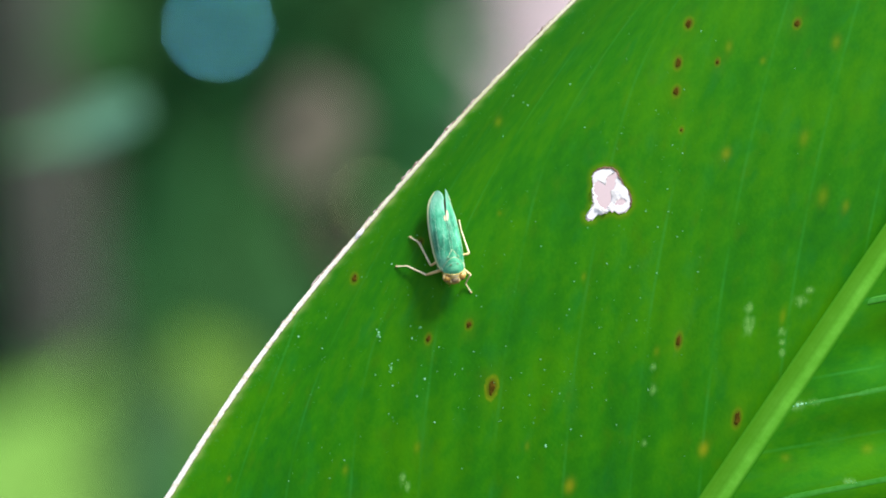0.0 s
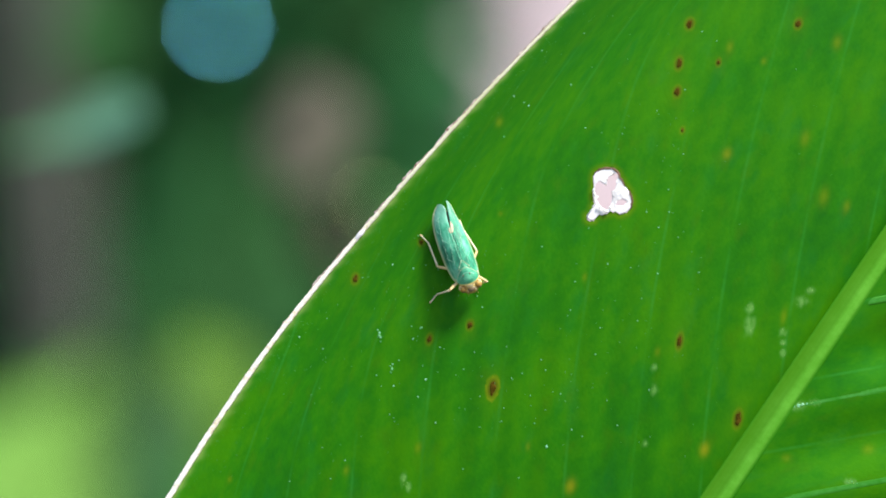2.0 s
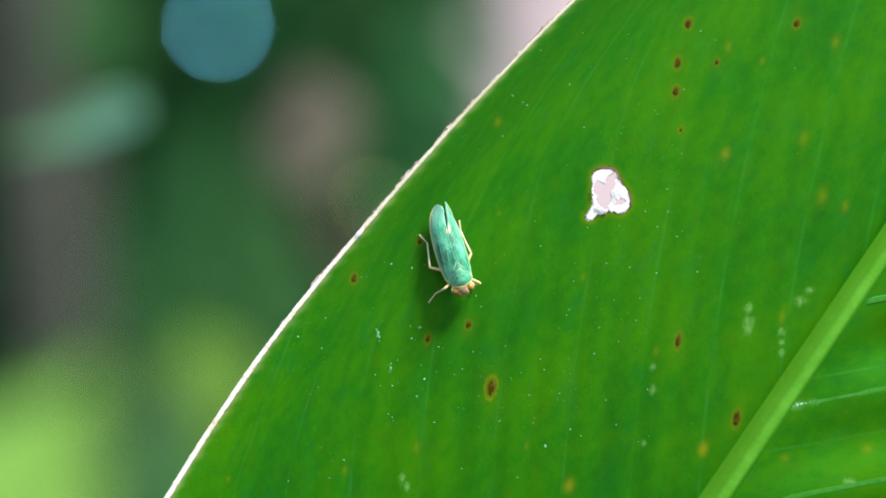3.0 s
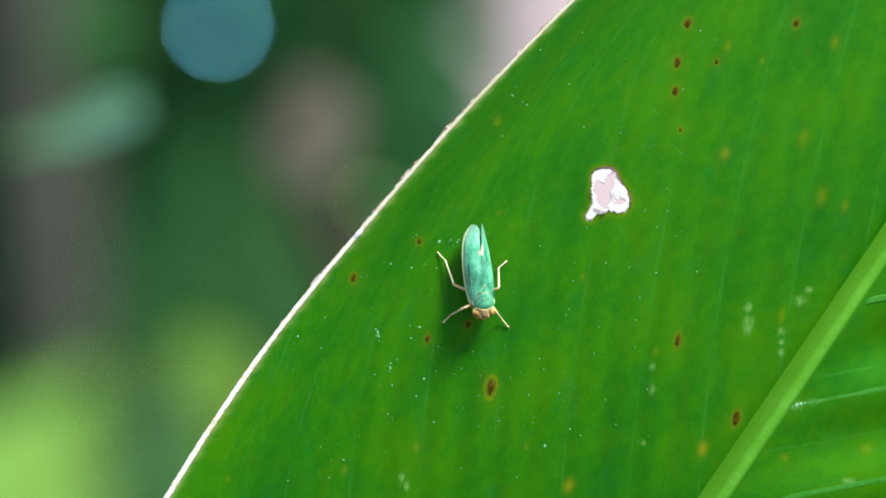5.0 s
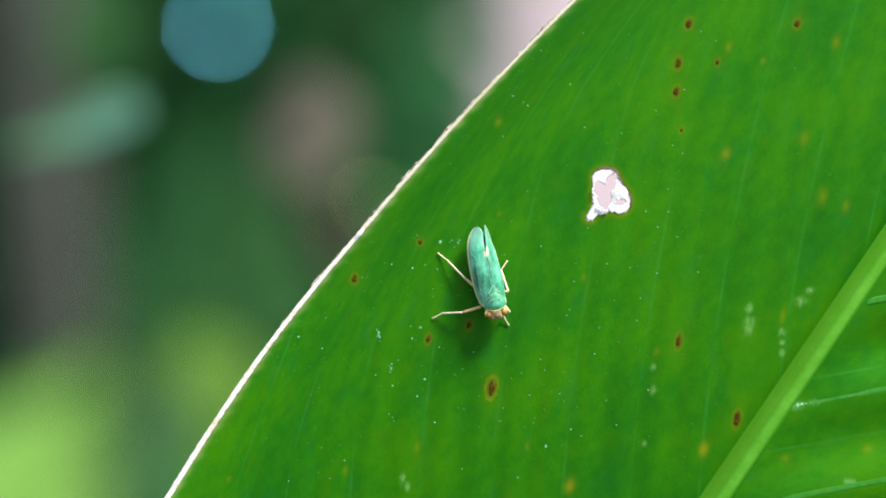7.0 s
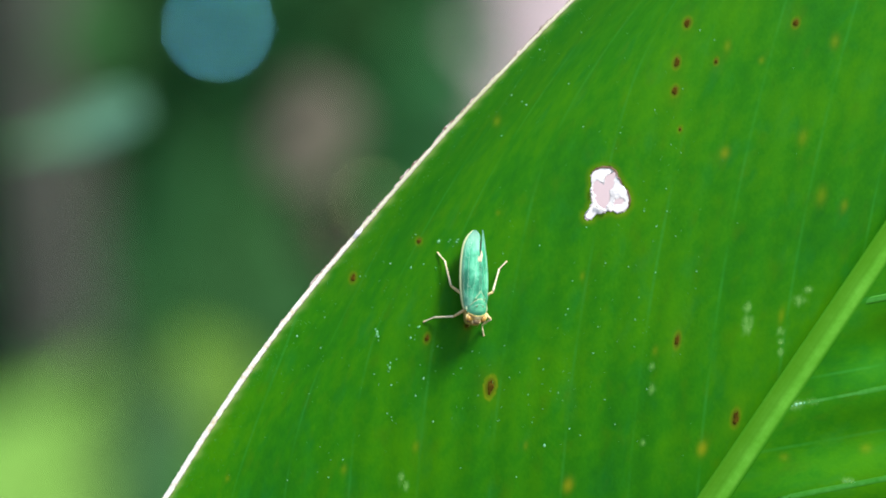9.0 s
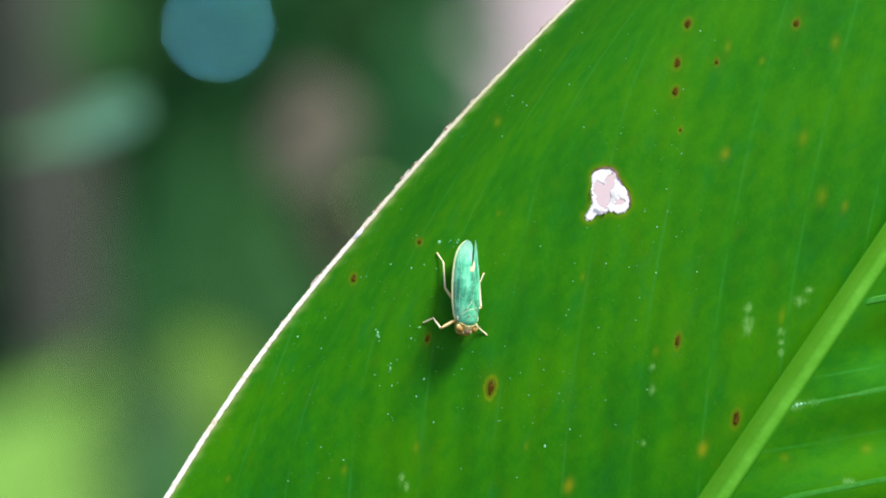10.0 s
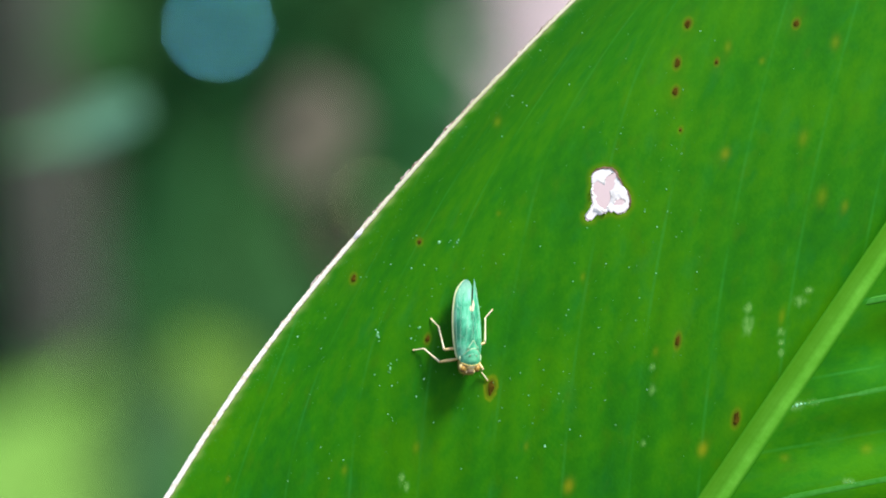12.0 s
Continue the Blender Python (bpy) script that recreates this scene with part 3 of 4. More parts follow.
    for i in range(N):
        for k in range(M - 1):
            q = (i + 1) % N
            mid = outer[i].lerp(inner[i], (k + 0.5) / (M - 1))
            dx, dy = mid.x - GAP[0], mid.y - GAP[1]
            if math.hypot((dx + 0.5 * dy) / GAP[2], dy / GAP[3]) > 1.0 + 0.5 * noise.noise((mid.x * 0.3, mid.y * 0.3, 1.0)):
                faces.append((i * M + k, i * M + k + 1, q * M + k + 1, q * M + k))
    me = mesh_of("torn_rim", verts, faces, MEMBRANE)
    rim = part_me("torn_rim", me, plant, "white dry membrane round a torn hole")
    thick = rim.modifiers.new("thick", "SOLIDIFY")
    thick.thickness = 0.00004
    # curled white shreds along the lower edge of the opening
    rnd = random.Random(17)
    for i in [*range(20, 34, 4), 47, 52]:
        c, out = inner[i], (inner[i] - Vector((1072, 342))).normalized()
        pts = []
        for k in range(7):
            a = k / 6
            p = c + out * (2.0 - 1.0 * a) + Vector((-out.y, out.x)) * (a - 0.5) * rnd.uniform(7, 11)
            pts.append(surface(p.x + rnd.uniform(-0.5, 0.5), p.y + rnd.uniform(-0.5, 0.5), K * (3.0 + 1.2 * math.sin(a * 3.1))))
        v, f = tube(pts, [K * r for r in (0.4, 1.3, 1.8, 2.0, 1.7, 1.2, 0.4)], 7, 0.5)
        part_me("shred", mesh_of("shred", v, f, MEMBRANE), rim)
    for first, last, wide in ((62, 89, 2.1), (91, 106, 1.8)):
        arc = [Vector(HOLE[k % N]) for k in range(first, last)]
        pts = [surface(p.x, p.y, 0.00005) for p in (q + (q - Vector(HOLE_MID)).normalized() * 1.2 for q in arc)]
        n_ = len(pts) - 1
        v, f = tube(pts, [K * (0.3 + wide * max(0.0, math.sin(math.pi * k / n_)) ** 0.6 * (1 + 0.9 * noise.noise((k * 0.6 + first, 0, 0)))) for k in range(n_ + 1)], 8, 0.2)
        part_me("scorched_edge", mesh_of("scorched_edge", v, f, SCORCH), plant, "brown scorched edge of the hole")

    # pale dust flakes; those on the side veins are laid as painted glints
    rnd = random.Random(11)
    v, f = [], []
    lumps = [(670, 592, 3, 7, 9), (691, 650, 3, 9, 7), (779, 429, 3, 3, 4), (809, 432, 7, 5, 6), (742, 580, 4, 4, 6), (1411, 718, 9, 3, 8), (1504, 853, 9, 4, 6), (1020, 120, 220, 110, 14),
             (760, 660, 140, 140, 40), (1130, 230, 90, 110, 16), (1120, 360, 150, 130, 34), (1020, 560, 120, 130, 30), (700, 500, 90, 110, 26), (880, 420, 110, 120, 22), (950, 720, 110, 120, 30), (1150, 620, 120, 180, 34), (540, 640, 70, 100, 22), (860, 190, 120, 80, 12),
             (560, 800, 130, 60, 14), (1330, 300, 150, 200, 10)]
    for cx, cy, sx, sy, cnt in lumps:
        for _ in range(cnt):
            x, y = rnd.gauss(cx, sx * 0.55), rnd.gauss(cy, sy * 0.55)
            d = Vector((x, y)) - ROOT
            if d.dot(SIDE) > float(half_width(np.array(d.dot(AXIS)))) - 16 or inside(x, y, HOLE):
                continue
            r = rnd.choice((0.45, 0.6, 0.8, 0.9, 1.1, 1.7)) * (1.5 if sx < 10 else 1.0)
            o = len(v)
            k = rnd.randint(5, 7)
            ph = rnd.random() * 6
            for j in range(k):
                w = ph + 2 * math.pi * j / k
                rr = r * rnd.uniform(0.7, 1.2)
                v.append(surface(x + rr * math.cos(w), y + rr * math.sin(w), -0.00001))
            v.append(surface(x, y, 0.00003 + r * K * 0.4))
            f += [(o + j, o + (j + 1) % k, o + k) for j in range(k)]
    for _ in range(320):
        u, g = rnd.uniform(-620, 700), 9 + abs(rnd.gauss(0, 24))
        x, y = plan(u, float(half_width(np.array(u))) - g)
        r = rnd.uniform(0.35, 0.75)
        o = len(v)
        v += [surface(x + r * math.cos(w), y + r * math.sin(w), -0.000006) for w in (0.0, 1.57, 3.14, 4.71)] + [surface(x, y, 0.00002)]
        f += [(o + j, o + (j + 1) % 4, o + 4) for j in range(4)]
    tagged(part_me("dust", mesh_of("dust", v, f, FAINT), plant, "fine faint dust on the blade"), kind="stuff")
    v, f = [], []
    for x, y in MOTES:
        r = rnd.choice((0.9, 1.1, 1.3, 1.7))
        o = len(v)
        for j in range(7):
            w = 2 * math.pi * j / 7
            v.append(surface(x + r * math.cos(w) * rnd.uniform(0.5, 1.3), y + r * math.sin(w) * rnd.uniform(0.6, 1.7), -0.00001))
        v.append(surface(x, y, 0.00002 + r * K * 0.5))
        f += [(o + j, o + (j + 1) % 7, o + 7) for j in range(7)]
    for x, y, r in ((779, 428, 2.8), (670, 588, 2.6), (672, 597, 2.3), (667, 584, 1.8), (966, 790, 3.0), (1404, 719, 4.0), (1411, 717, 4.8), (1419, 715, 3.8), (1426, 714, 2.4), (1398, 722, 2.4), (752, 671, 2.4), (528, 596, 2.0)):
        o = len(v)
        for j in range(9):
            w = 2 * math.pi * j / 9
            v.append(surface(x + r * math.cos(w) * rnd.uniform(0.6, 1.3), y + r * math.sin(w) * rnd.uniform(0.6, 1.3), -0.00001))
        v.append(surface(x, y, 0.00002 + r * K * 0.25))
        f += [(o + j, o + (j + 1) % 9, o + 9) for j in range(9)]
    tagged(part_me("dust", mesh_of("dust", v, f, SPECK), plant, "pale dust flakes, and a painted glint on a side vein"), kind="stuff")

    # pale rubbed marks and painted vein glints: a few loose flecks on each patch
    for n_, (x, y, rx, ry) in enumerate(CHALK_GLINTS):
        v, f = [], []
        for _ in range(int(3 + rx * ry * 0.08)):
            g, w0 = math.sqrt(rnd.random()), rnd.uniform(0, 6.28)
            cx, cy = x + g * rx * math.cos(w0) * 1.15, y + g * ry * math.sin(w0) * 1.15
            r = rnd.uniform(0.6, 1.4) * (1.1 - 0.5 * g)
            o = len(v)
            for j in range(7):
                w = 2 * math.pi * j / 7
                rr = r * rnd.uniform(0.7, 1.25)
                v.append(surface(cx + 0.8 * rr * math.cos(w), cy + 1.3 * rr * math.sin(w), 0.000001 + (0.00002 if y in (718, 853, 862, 845, 712) else 0.0)))
            v.append(surface(cx, cy, 0.000012 + (0.00002 if y in (718, 853, 862, 845, 712) else 0.0)))
            f += [(o + j, o + (j + 1) % 7, o + 7) for j in range(7)]
        part_me("smudge_glint", mesh_of("smudge_glint", v, f, SMUDGE_GLINT), plant, "pale rubbed mark, on the side veins a painted glint")

    # stalk down to the soil
    tip = surface(*plan(-2980, 0), lift=-0.0004)
    pts = [tip, tip + Vector((-0.008, 0.004, -0.012)), Vector((BASE.x + 0.012, 0.02, tip.z - 0.05)), Vector((BASE.x + 0.003, 0.028, 0.22)), Vector((BASE.x, 0.03, -0.02))]
    v, f = tube(pts, (0.0012, 0.002, 0.004, 0.006, 0.007), 12)
    part_me("stalk", mesh_of("stalk", v, f, MIDRIB), plant, "green leaf stalk rooted in the soil")
    return plant


LEAF = build_leaf()


# ---- the leafhopper ----
MM = 0.001
# outlines of the two folded forewings: stations along the body, outer and inner edge; the first laps over the other at its tip
FULL_Y = [-3.50, -3.46, -3.38, -3.22, -2.95, -2.5, -2.0, -1.2, -0.3, 0.9, 1.6, 2.1, 2.5]
FULL_OUT = [0.20, 0.31, 0.41, 0.56, 0.76, 0.97, 1.10, 1.20, 1.23, 1.20, 1.12, 1.01, 0.84]
FULL_IN = [0.16, 0.08, 0.0, -0.12, -0.18, -0.08, -0.02, 0, 0, 0, 0, 0, 0]
SLIM_Y = [-3.55, -3.4, -3.22, -3.05, -2.8, -2.5, -2.1, -1.7, -1.45, -0.3, 0.9, 1.6, 2.1, 2.5]
SLIM_OUT = [0.49, 0.56, 0.61, 0.65, 0.69, 0.72, 0.77, 0.85, 0.90, 0.99, 1.02, 0.98, 0.92, 0.82]
SLIM_IN = [0.42, 0.40, 0.37, 0.33, 0.28, 0.24, 0.19, 0.08, 0, 0, 0, 0, 0, 0]


def build_hopper():
    hop = thing("leafhopper", (0, 0, 0), "teal-green leafhopper with cream legs walking on the leaf", "insect")
    S = 0.001

    def put(name, vf, material, label="", parent=None):
        v, f = vf
        return part_me(name, mesh_of(name, [Vector(p) * S for p in v], f, material), parent or hop, label)

    def top(y):
        return float(np.interp(y, [-3.6, -2.5, 0, 1.5, 2.6, 3.4], [0.75, 1.05, 1.55, 1.62, 1.45, 1.15]))

    def low(y):
        return float(np.interp(y, [-3.6, -2.5, 0, 1.5, 2.6, 3.4], [0.55, 0.50, 0.62, 0.75, 0.8, 0.8]))

    def wing_point(side, y, s, lift=0.0):
        under = low(y) + (0.02 if side > 0 else 0.0)
        tables = (FULL_Y, FULL_OUT, FULL_IN) if side > 0 else (SLIM_Y, SLIM_OUT, SLIM_IN)
        hw, inner = float(np.interp(y, tables[0], tables[1])), float(np.interp(y, tables[0], tables[2]))
        x = inner + (hw - inner) * math.sin(s * math.pi / 2) ** 0.92
        z = top(y) - (top(y) - under) * (0.25 * s + 0.75 * (1 - math.cos(s * math.pi / 2)))
        return Vector((side * x, y, z + lift))

    for side, ymin in ((1, -3.50), (-1, -3.55)):
        rows = []
        for y in np.concatenate([np.linspace(2.45, -3.1, 40), np.linspace(-3.15, ymin, 14)]):
            rows.append([wing_point(side, y, s) for s in np.linspace(0, 1, 18)])
        if side < 0:
            rows = [r[::-1] for r in rows]
        wing = put("forewing", sheet(rows, 0.035, (0, 0, 1)), WING, "teal folded forewing")
        rim = (0.95 if side > 0 else 0.3) * np.clip((np.linspace(0, 1, 18)[::side] - 0.70) / 0.30, 0, 1) ** 1.3
        wing.data.attributes.new("rim", "FLOAT", "POINT").data.foreach_set("value", np.tile(rim, len(rows) * 2).astype(np.float32))
        ys = np.linspace(2.4, ymin + 0.02, 40)
        pts = [wing_point(side, y, 1.0, 0.01) for y in ys]
        put("wing_edge", tube(pts, [0.085 if side > 0 else 0.03] * 36 + ([0.06, 0.05, 0.035, 0.02] if side > 0 else [0.02, 0.02, 0.015, 0.01]), 8), WING_EDGE, "pale wing edge", wing)
        pts = [wing_point(side, y, 0.03, 0.015) for y in np.linspace(1.2, -1.1, 24)]
        put("vein", tube(pts, [0.009] * 24, 6), PALE, parent=wing)
        for a, b, c, d in ((1.3, 0.30, -1.7, 0.08), (1.7, 0.55, -2.6, 0.40), (1.8, 0.75, -2.9, 0.66)):
            pts = [wing_point(side, y, a2, 0.008) for y, a2 in zip(np.linspace(a, c, 20), np.linspace(b, d, 20))]
            put("vein", tube(pts, [0.009] * 20, 6), PALE, parent=wing)
        for y0, s0, y1, s1 in ((0.9, 0.34, 0.55, 0.58), (-0.5, 0.24, -0.8, 0.46), (-1.3, 0.45, -1.6, 0.68), (-2.2, 0.42, -2.5, 0.64), (0.2, 0.10, -0.2, 0.26)):
            pts = [wing_point(side, y0 + (y1 - y0) * q, s0 + (s1 - s0) * q, 0.008) for q in np.linspace(0, 1, 8)]
            put("vein", tube(pts, [0.010] * 8, 6), PALE, parent=wing)
        # pale membrane at the inner edge, before the slit between the wings
        rows = []
        for q in np.linspace(0, 1, 12):
            wide = (0.15 if side < 0 else 0.06) * math.sin(math.pi * (0.06 + 0.9 * q)) ** 0.8
            rows.append([wing_point(side, -1.12 - (0.85 if side < 0 else 0.45) * q, wide * b + 0.01, 0.012) for b in np.linspace(0, 1, 6)])
        if side < 0:
            rows = [r[::-1] for r in rows]
        put("wing_patch", sheet(rows, 0.012, (0, 0, 1)), PATCH, "cream patch on the wing seam", wing)
    rows = [[Vector((x * 0.5 * (1 + (y + 3.3) * 0.12), y, top(y) - 0.16 - 0.2 * x * x)) for x in np.linspace(1, -1, 7)] for y in np.linspace(-2.75, -1.0, 10)]
    put("slit_shade", sheet(rows, 0.03, (0, 0, 1)), BROW, "dark sheet that stands for the shade in the slit between the wings")
    # body below the wings
    put("abdomen", ellipsoid((0, -0.9, 0.56), (0.70, 2.1, 0.30)), CREAM, "cream abdomen")
    put("thorax", ellipsoid((0, 1.7, 0.80), (0.80, 1.15, 0.52)), CREAM, "cream thorax")
    # pronotum: a domed shield
    def shield_point(x, t, lift=0.0):
        rear, front = 1.62 + 0.62 * x * x, 2.90 - 0.26 * x * x
        y = rear + (front - rear) * t
        return Vector((x * 0.78, y, top(y) + 0.05 - 0.50 * (1 - math.sqrt(1 - 0.92 * x * x)) + 0.07 * math.sin(math.pi * t) * (1 - x * x) + lift))
    rows = [[shield_point(x, t) for x in np.linspace(-1, 1, 21)] for t in np.linspace(0, 1, 14)]
    shield = put("pronotum", sheet(rows[::-1], 0.12, (0, 0, 1)), SHIELD, "teal pronotum shield")
    put("collar", tube([shield_point(x, 1.0, -0.01) for x in np.linspace(-0.97, 0.97, 19)], [0.045] * 19, 8), CREAM, parent=shield)
    put("pronotum_ridge", tube([shield_point(x, 0.30 + 0.22 * x * x, 0.0) for x in np.linspace(-0.72, 0.72, 17)], [0.016] * 17, 6), PALE, parent=shield)
    for sd in (1, -1):
        put("pronotum_pit", ellipsoid((sd * 0.26, 2.16, top(2.16) + 0.085), (0.05, 0.07, 0.03), 8, 6), BROW, parent=shield)
    put("rear_edge", tube([shield_point(x, 0.0, 0.0) for x in np.linspace(-0.97, 0.97, 19)], [0.024] * 19, 8), RIM, parent=shield)
    for sd in (1, -1):
        put("shoulder", ellipsoid((sd * 0.84, 2.30, 1.08), (0.07, 0.24, 0.06), 10, 8), RIM, parent=shield)
    # scutellum: a small triangle behind it
    rows = [[Vector((x * (0.46 * (1 - a) + 0.02), 1.66 - 0.62 * a, top(1.5) + 0.045 - 0.1 * abs(x) * (1 - a))) for x in np.linspace(-1, 1, 9)] for a in np.linspace(0, 1, 9)]
    sc = put("scutellum", sheet(rows, 0.06, (0, 0, 1)), SHIELD)
    for sd in (1, -1):
        pts = [Vector((sd * 0.46 * (1 - a), 1.66 - 0.64 * a, top(1.5) + 0.05 - 0.09 * (1 - a))) for a in np.linspace(0, 1, 8)]
        put("scutellum_edge", tube(pts, [0.022] * 8, 6), RIM, parent=sc)
    # head with crown, face and eyes
    rows = []
    for y in np.linspace(2.62, 3.52, 12):
        a = (y - 2.62) / 0.9
        hw = 0.74 * math.sqrt(max(0.02, 1 - (a * 0.92) ** 3))
        rows.append([Vector((x * hw, y - 0.10 * x * x * (1 - a), 1.34 - 0.22 * a * a - 0.34 * x * x - 0.06 * abs(x))) for x in np.linspace(-1, 1, 15)])
    head = put("head", sheet(rows, 0.5, (0, 0, 1)), CREAM, "cream head with amber tones")
    put("crown_mark", ellipsoid((0, 3.26, 1.16), (0.30, 0.21, 0.11), 14, 8), BROW, "dark mark between the eyes", head)
    put("face", ellipsoid((0, 3.34, 0.84), (0.46, 0.26, 0.38), 14, 8), AMBER, "amber face", head)
    put("forehead", ellipsoid((0, 2.98, 1.27), (0.34, 0.12, 0.07), 12, 8), BROW_CREAM, "cream forehead", head)
    for sd in (1, -1):
        put("eye", ellipsoid((sd * 0.58, 3.05, 1.00), (0.29, 0.31, 0.28), 18, 12), EYE_MAT, "orange-brown compound eye", head)
        put("eye_spot", ellipsoid((sd * 0.60, 3.22, 1.02), (0.20, 0.15, 0.20), 12, 8), BROW, "darker front of the eye", head)
        arc = [math.radians(-20 + 215 * q) for q in np.linspace(0, 1, 16)]
        pts = [Vector((sd * (0.58 + 0.25 * math.cos(w)), 3.03 - 0.25 * math.sin(w), 1.10 + 0.03 * math.sin(w))) for w in arc]
        put("brow", tube(pts, [0.04, 0.06, 0.075] + [0.09] * 10 + [0.075, 0.06, 0.04], 8), BROW_CREAM, "cream ring behind the eye", head)
        put("cheek", ellipsoid((sd * 0.30, 3.30, 1.08), (0.07, 0.16, 0.08), 10, 8), BROW_CREAM, parent=head)
        pts = [Vector((sd * 0.3, 3.45, 0.9)), Vector((sd * 0.36, 3.62, 0.72)), Vector((sd * 0.40, 3.74, 0.5))]
        put("antenna", tube(pts, [0.03, 0.018, 0.008], 6), AMBER, parent=head)
    # hind legs, folded along the belly
    for sd in (1, -1):
        pts = [Vector((sd * 0.3, 0.9, 0.5)), Vector((sd * 0.55, 0.2, 0.34)), Vector((sd * 0.5, -1.3, 0.22)), Vector((sd * 0.42, -2.6, 0.06))]
        put("hind_leg", tube(pts, [0.09, 0.085, 0.06, 0.04], 8), LEG_MAT, "folded cream hind leg")
    return hop


HOPPER = build_hopper()
TARSUS = 0.80 * MM


def leg_piece(name, length, r0, r1, swell=0.0, material=None):
    """A bar from its joint at the origin along +y."""
    n = 9
    pts = [Vector((0, length * i / (n - 1), 0)) for i in range(n)]
    rad = [r0 + (r1 - r0) * i / (n - 1) + swell * math.sin(math.pi * i / (n - 1)) for i in range(n)]
    v, f = tube(pts, rad, 8)
    ob = new(name, mesh_of(name, v, f, material or LEG_MAT))
    ob.parent = HOPPER
    return ob


def build_leg(tib):
    femur = leg_piece("femur", 1.45 * MM, 0.085 * MM, 0.10 * MM, 0.02 * MM, FEMUR_MAT)
    tibia = leg_piece("tibia", tib, 0.084 * MM, 0.066 * MM, -0.012 * MM)
    tarsus = leg_piece("tarsus", TARSUS, 0.044 * MM, 0.046 * MM)
    claw_v, claw_f = ellipsoid((0, TARSUS, 0), (0.075 * MM, 0.09 * MM, 0.05 * MM), 8, 6)
    claw = new("claw", mesh_of("claw", claw_v, claw_f, FEMUR_MAT))
    claw.parent = tarsus
    return femur, tibia, tarsus


LEGS = [build_leg(t * MM) for t in (1.95, 1.60, 1.85, 1.05)]


# ---- the shaded growth behind ----
def leaves(places, size, rnd, droop=0.4, wide=0.45, facing=None):
    """Many small folded leaves, one island each."""
    v, f = [], []
    for c in places:
        d = Vector((rnd.gauss(0, 1), rnd.gauss(0, 1), rnd.gauss(0, 0.6) - droop)).normalized()
        nrm = Vector((rnd.gauss(0, 0.7), rnd.gauss(0, 0.7) - 0.2, 1.0)) if facing is None else facing + Vector((rnd.gauss(0, 0.5), rnd.gauss(0, 0.5), rnd.gauss(0, 0.5)))
        a = d.cross(nrm).normalized()
        nrm = a.cross(d).normalized()
        L = size * rnd.uniform(0.6, 1.25)
        o = len(v)
        for i, (t, w) in enumerate(((0, 0.04), (0.3, 0.85), (0.6, 0.9), (0.85, 0.5), (1.0, 0.03))):
            mid = c + d * (t * L) + nrm * (-0.18 * L * t * t)
            for s in (-1, 0, 1):
                v.append(mid + a * (s * w * L * wide * 0.5) + nrm * (abs(s) * 0.10 * L * w))
        for i in range(4):
            for j in range(2):
                f.append((o + i * 3 + j, o + i * 3 + j + 1, o + (i + 1) * 3 + j + 1, o + (i + 1) * 3 + j))
    return v, f


def tree():
    rnd = random.Random(21)
    base = far(88, 441, 1.75)
    base.z = 0
    t = thing("tree", base, "grey-barked small tree shading the growth behind the leaf", "tree")
    pts = [base + Vector((0.02 * math.sin(i * 1.1), 0.02 * math.cos(i), -0.05 + i * 0.26)) for i in range(12)]
    v, f = tube(pts, [0.040 - 0.0012 * i + 0.004 * math.sin(i * 2.3) for i in range(12)], 16)
    part_me("trunk", mesh_of("trunk", v, f, BARK), t, "grey bark trunk")
    places = []
    for k in range(9):
        a = k * 0.75 + rnd.uniform(-0.2, 0.2)
        tip = base + Vector((0.75 + 1.0 * math.cos(a), 0.55 + 1.05 * math.sin(a), 2.7 + rnd.uniform(-0.15, 0.4)))
        st = base + Vector((0, 0, 1.9 + 0.1 * k))
        pts = [st.lerp(tip, q) + Vector((0, 0, 0.22 * math.sin(q * 3.1))) for q in np.linspace(0, 1, 7)]
        v, f = tube(pts, np.linspace(0.028, 0.008, 7), 8)
        part_me("limb", mesh_of("limb", v, f, BARK), t)
        for _ in range(300):
            q = pts[rnd.randint(2, 6)]
            places.append(q + Vector((rnd.gauss(0, 0.22), rnd.gauss(0, 0.22), rnd.gauss(0, 0.12))))
    v, f = leaves(places, 0.13, rnd, 0.3, 0.5)
    part_me("crown", mesh_of("crown", v, f, CANOPY), t, "dark green leafy crown out of view, added to shade the growth behind")


def shrub(label, centre, radii, n, size, material, seed, stems=8, xmax=9.0):
    """Leaves in clumps round the ends of stems that rise from one root."""
    rnd = random.Random(seed)
    root = Vector((centre[0], centre[1], 0))
    s = thing("shrub", root, label, "shrub", "undergrowth")
    clumps = []
    while len(clumps) < stems * 5:
        p = Vector((rnd.uniform(-1, 1), rnd.uniform(-1, 1), rnd.uniform(-1, 1)))
        if 0.25 < p.length < 1.0 + 0.15 * noise.noise(p * 2.0) and centre[0] + p.x * radii[0] < xmax:
            clumps.append(Vector(centre) + Vector((p.x * radii[0], p.y * radii[1], p.z * radii[2])))
    spread = min(radii) * 0.30
    places = []
    for k in range(n):
        c = clumps[k % len(clumps)]
        p = c + Vector((rnd.gauss(0, spread), rnd.gauss(0, spread), rnd.gauss(0, spread)))
        p.x = min(p.x, xmax + rnd.uniform(-0.10, 0.03))
        p.z = max(p.z, 0.03)
        places.append(p)
    v, f = leaves(places, size, rnd)
    part_me("foliage", mesh_of("foliage", v, f, material), s)
    for k in range(stems):
        e = clumps[k * 5]
        pts = [root.lerp(e, q) + Vector((0.04 * math.sin(q * 4 + k) * radii[0], 0, 0.15 * radii[2] * math.sin(q * 3.1))) for q in np.linspace(0, 1, 8)]
        pts[0].z = -0.02
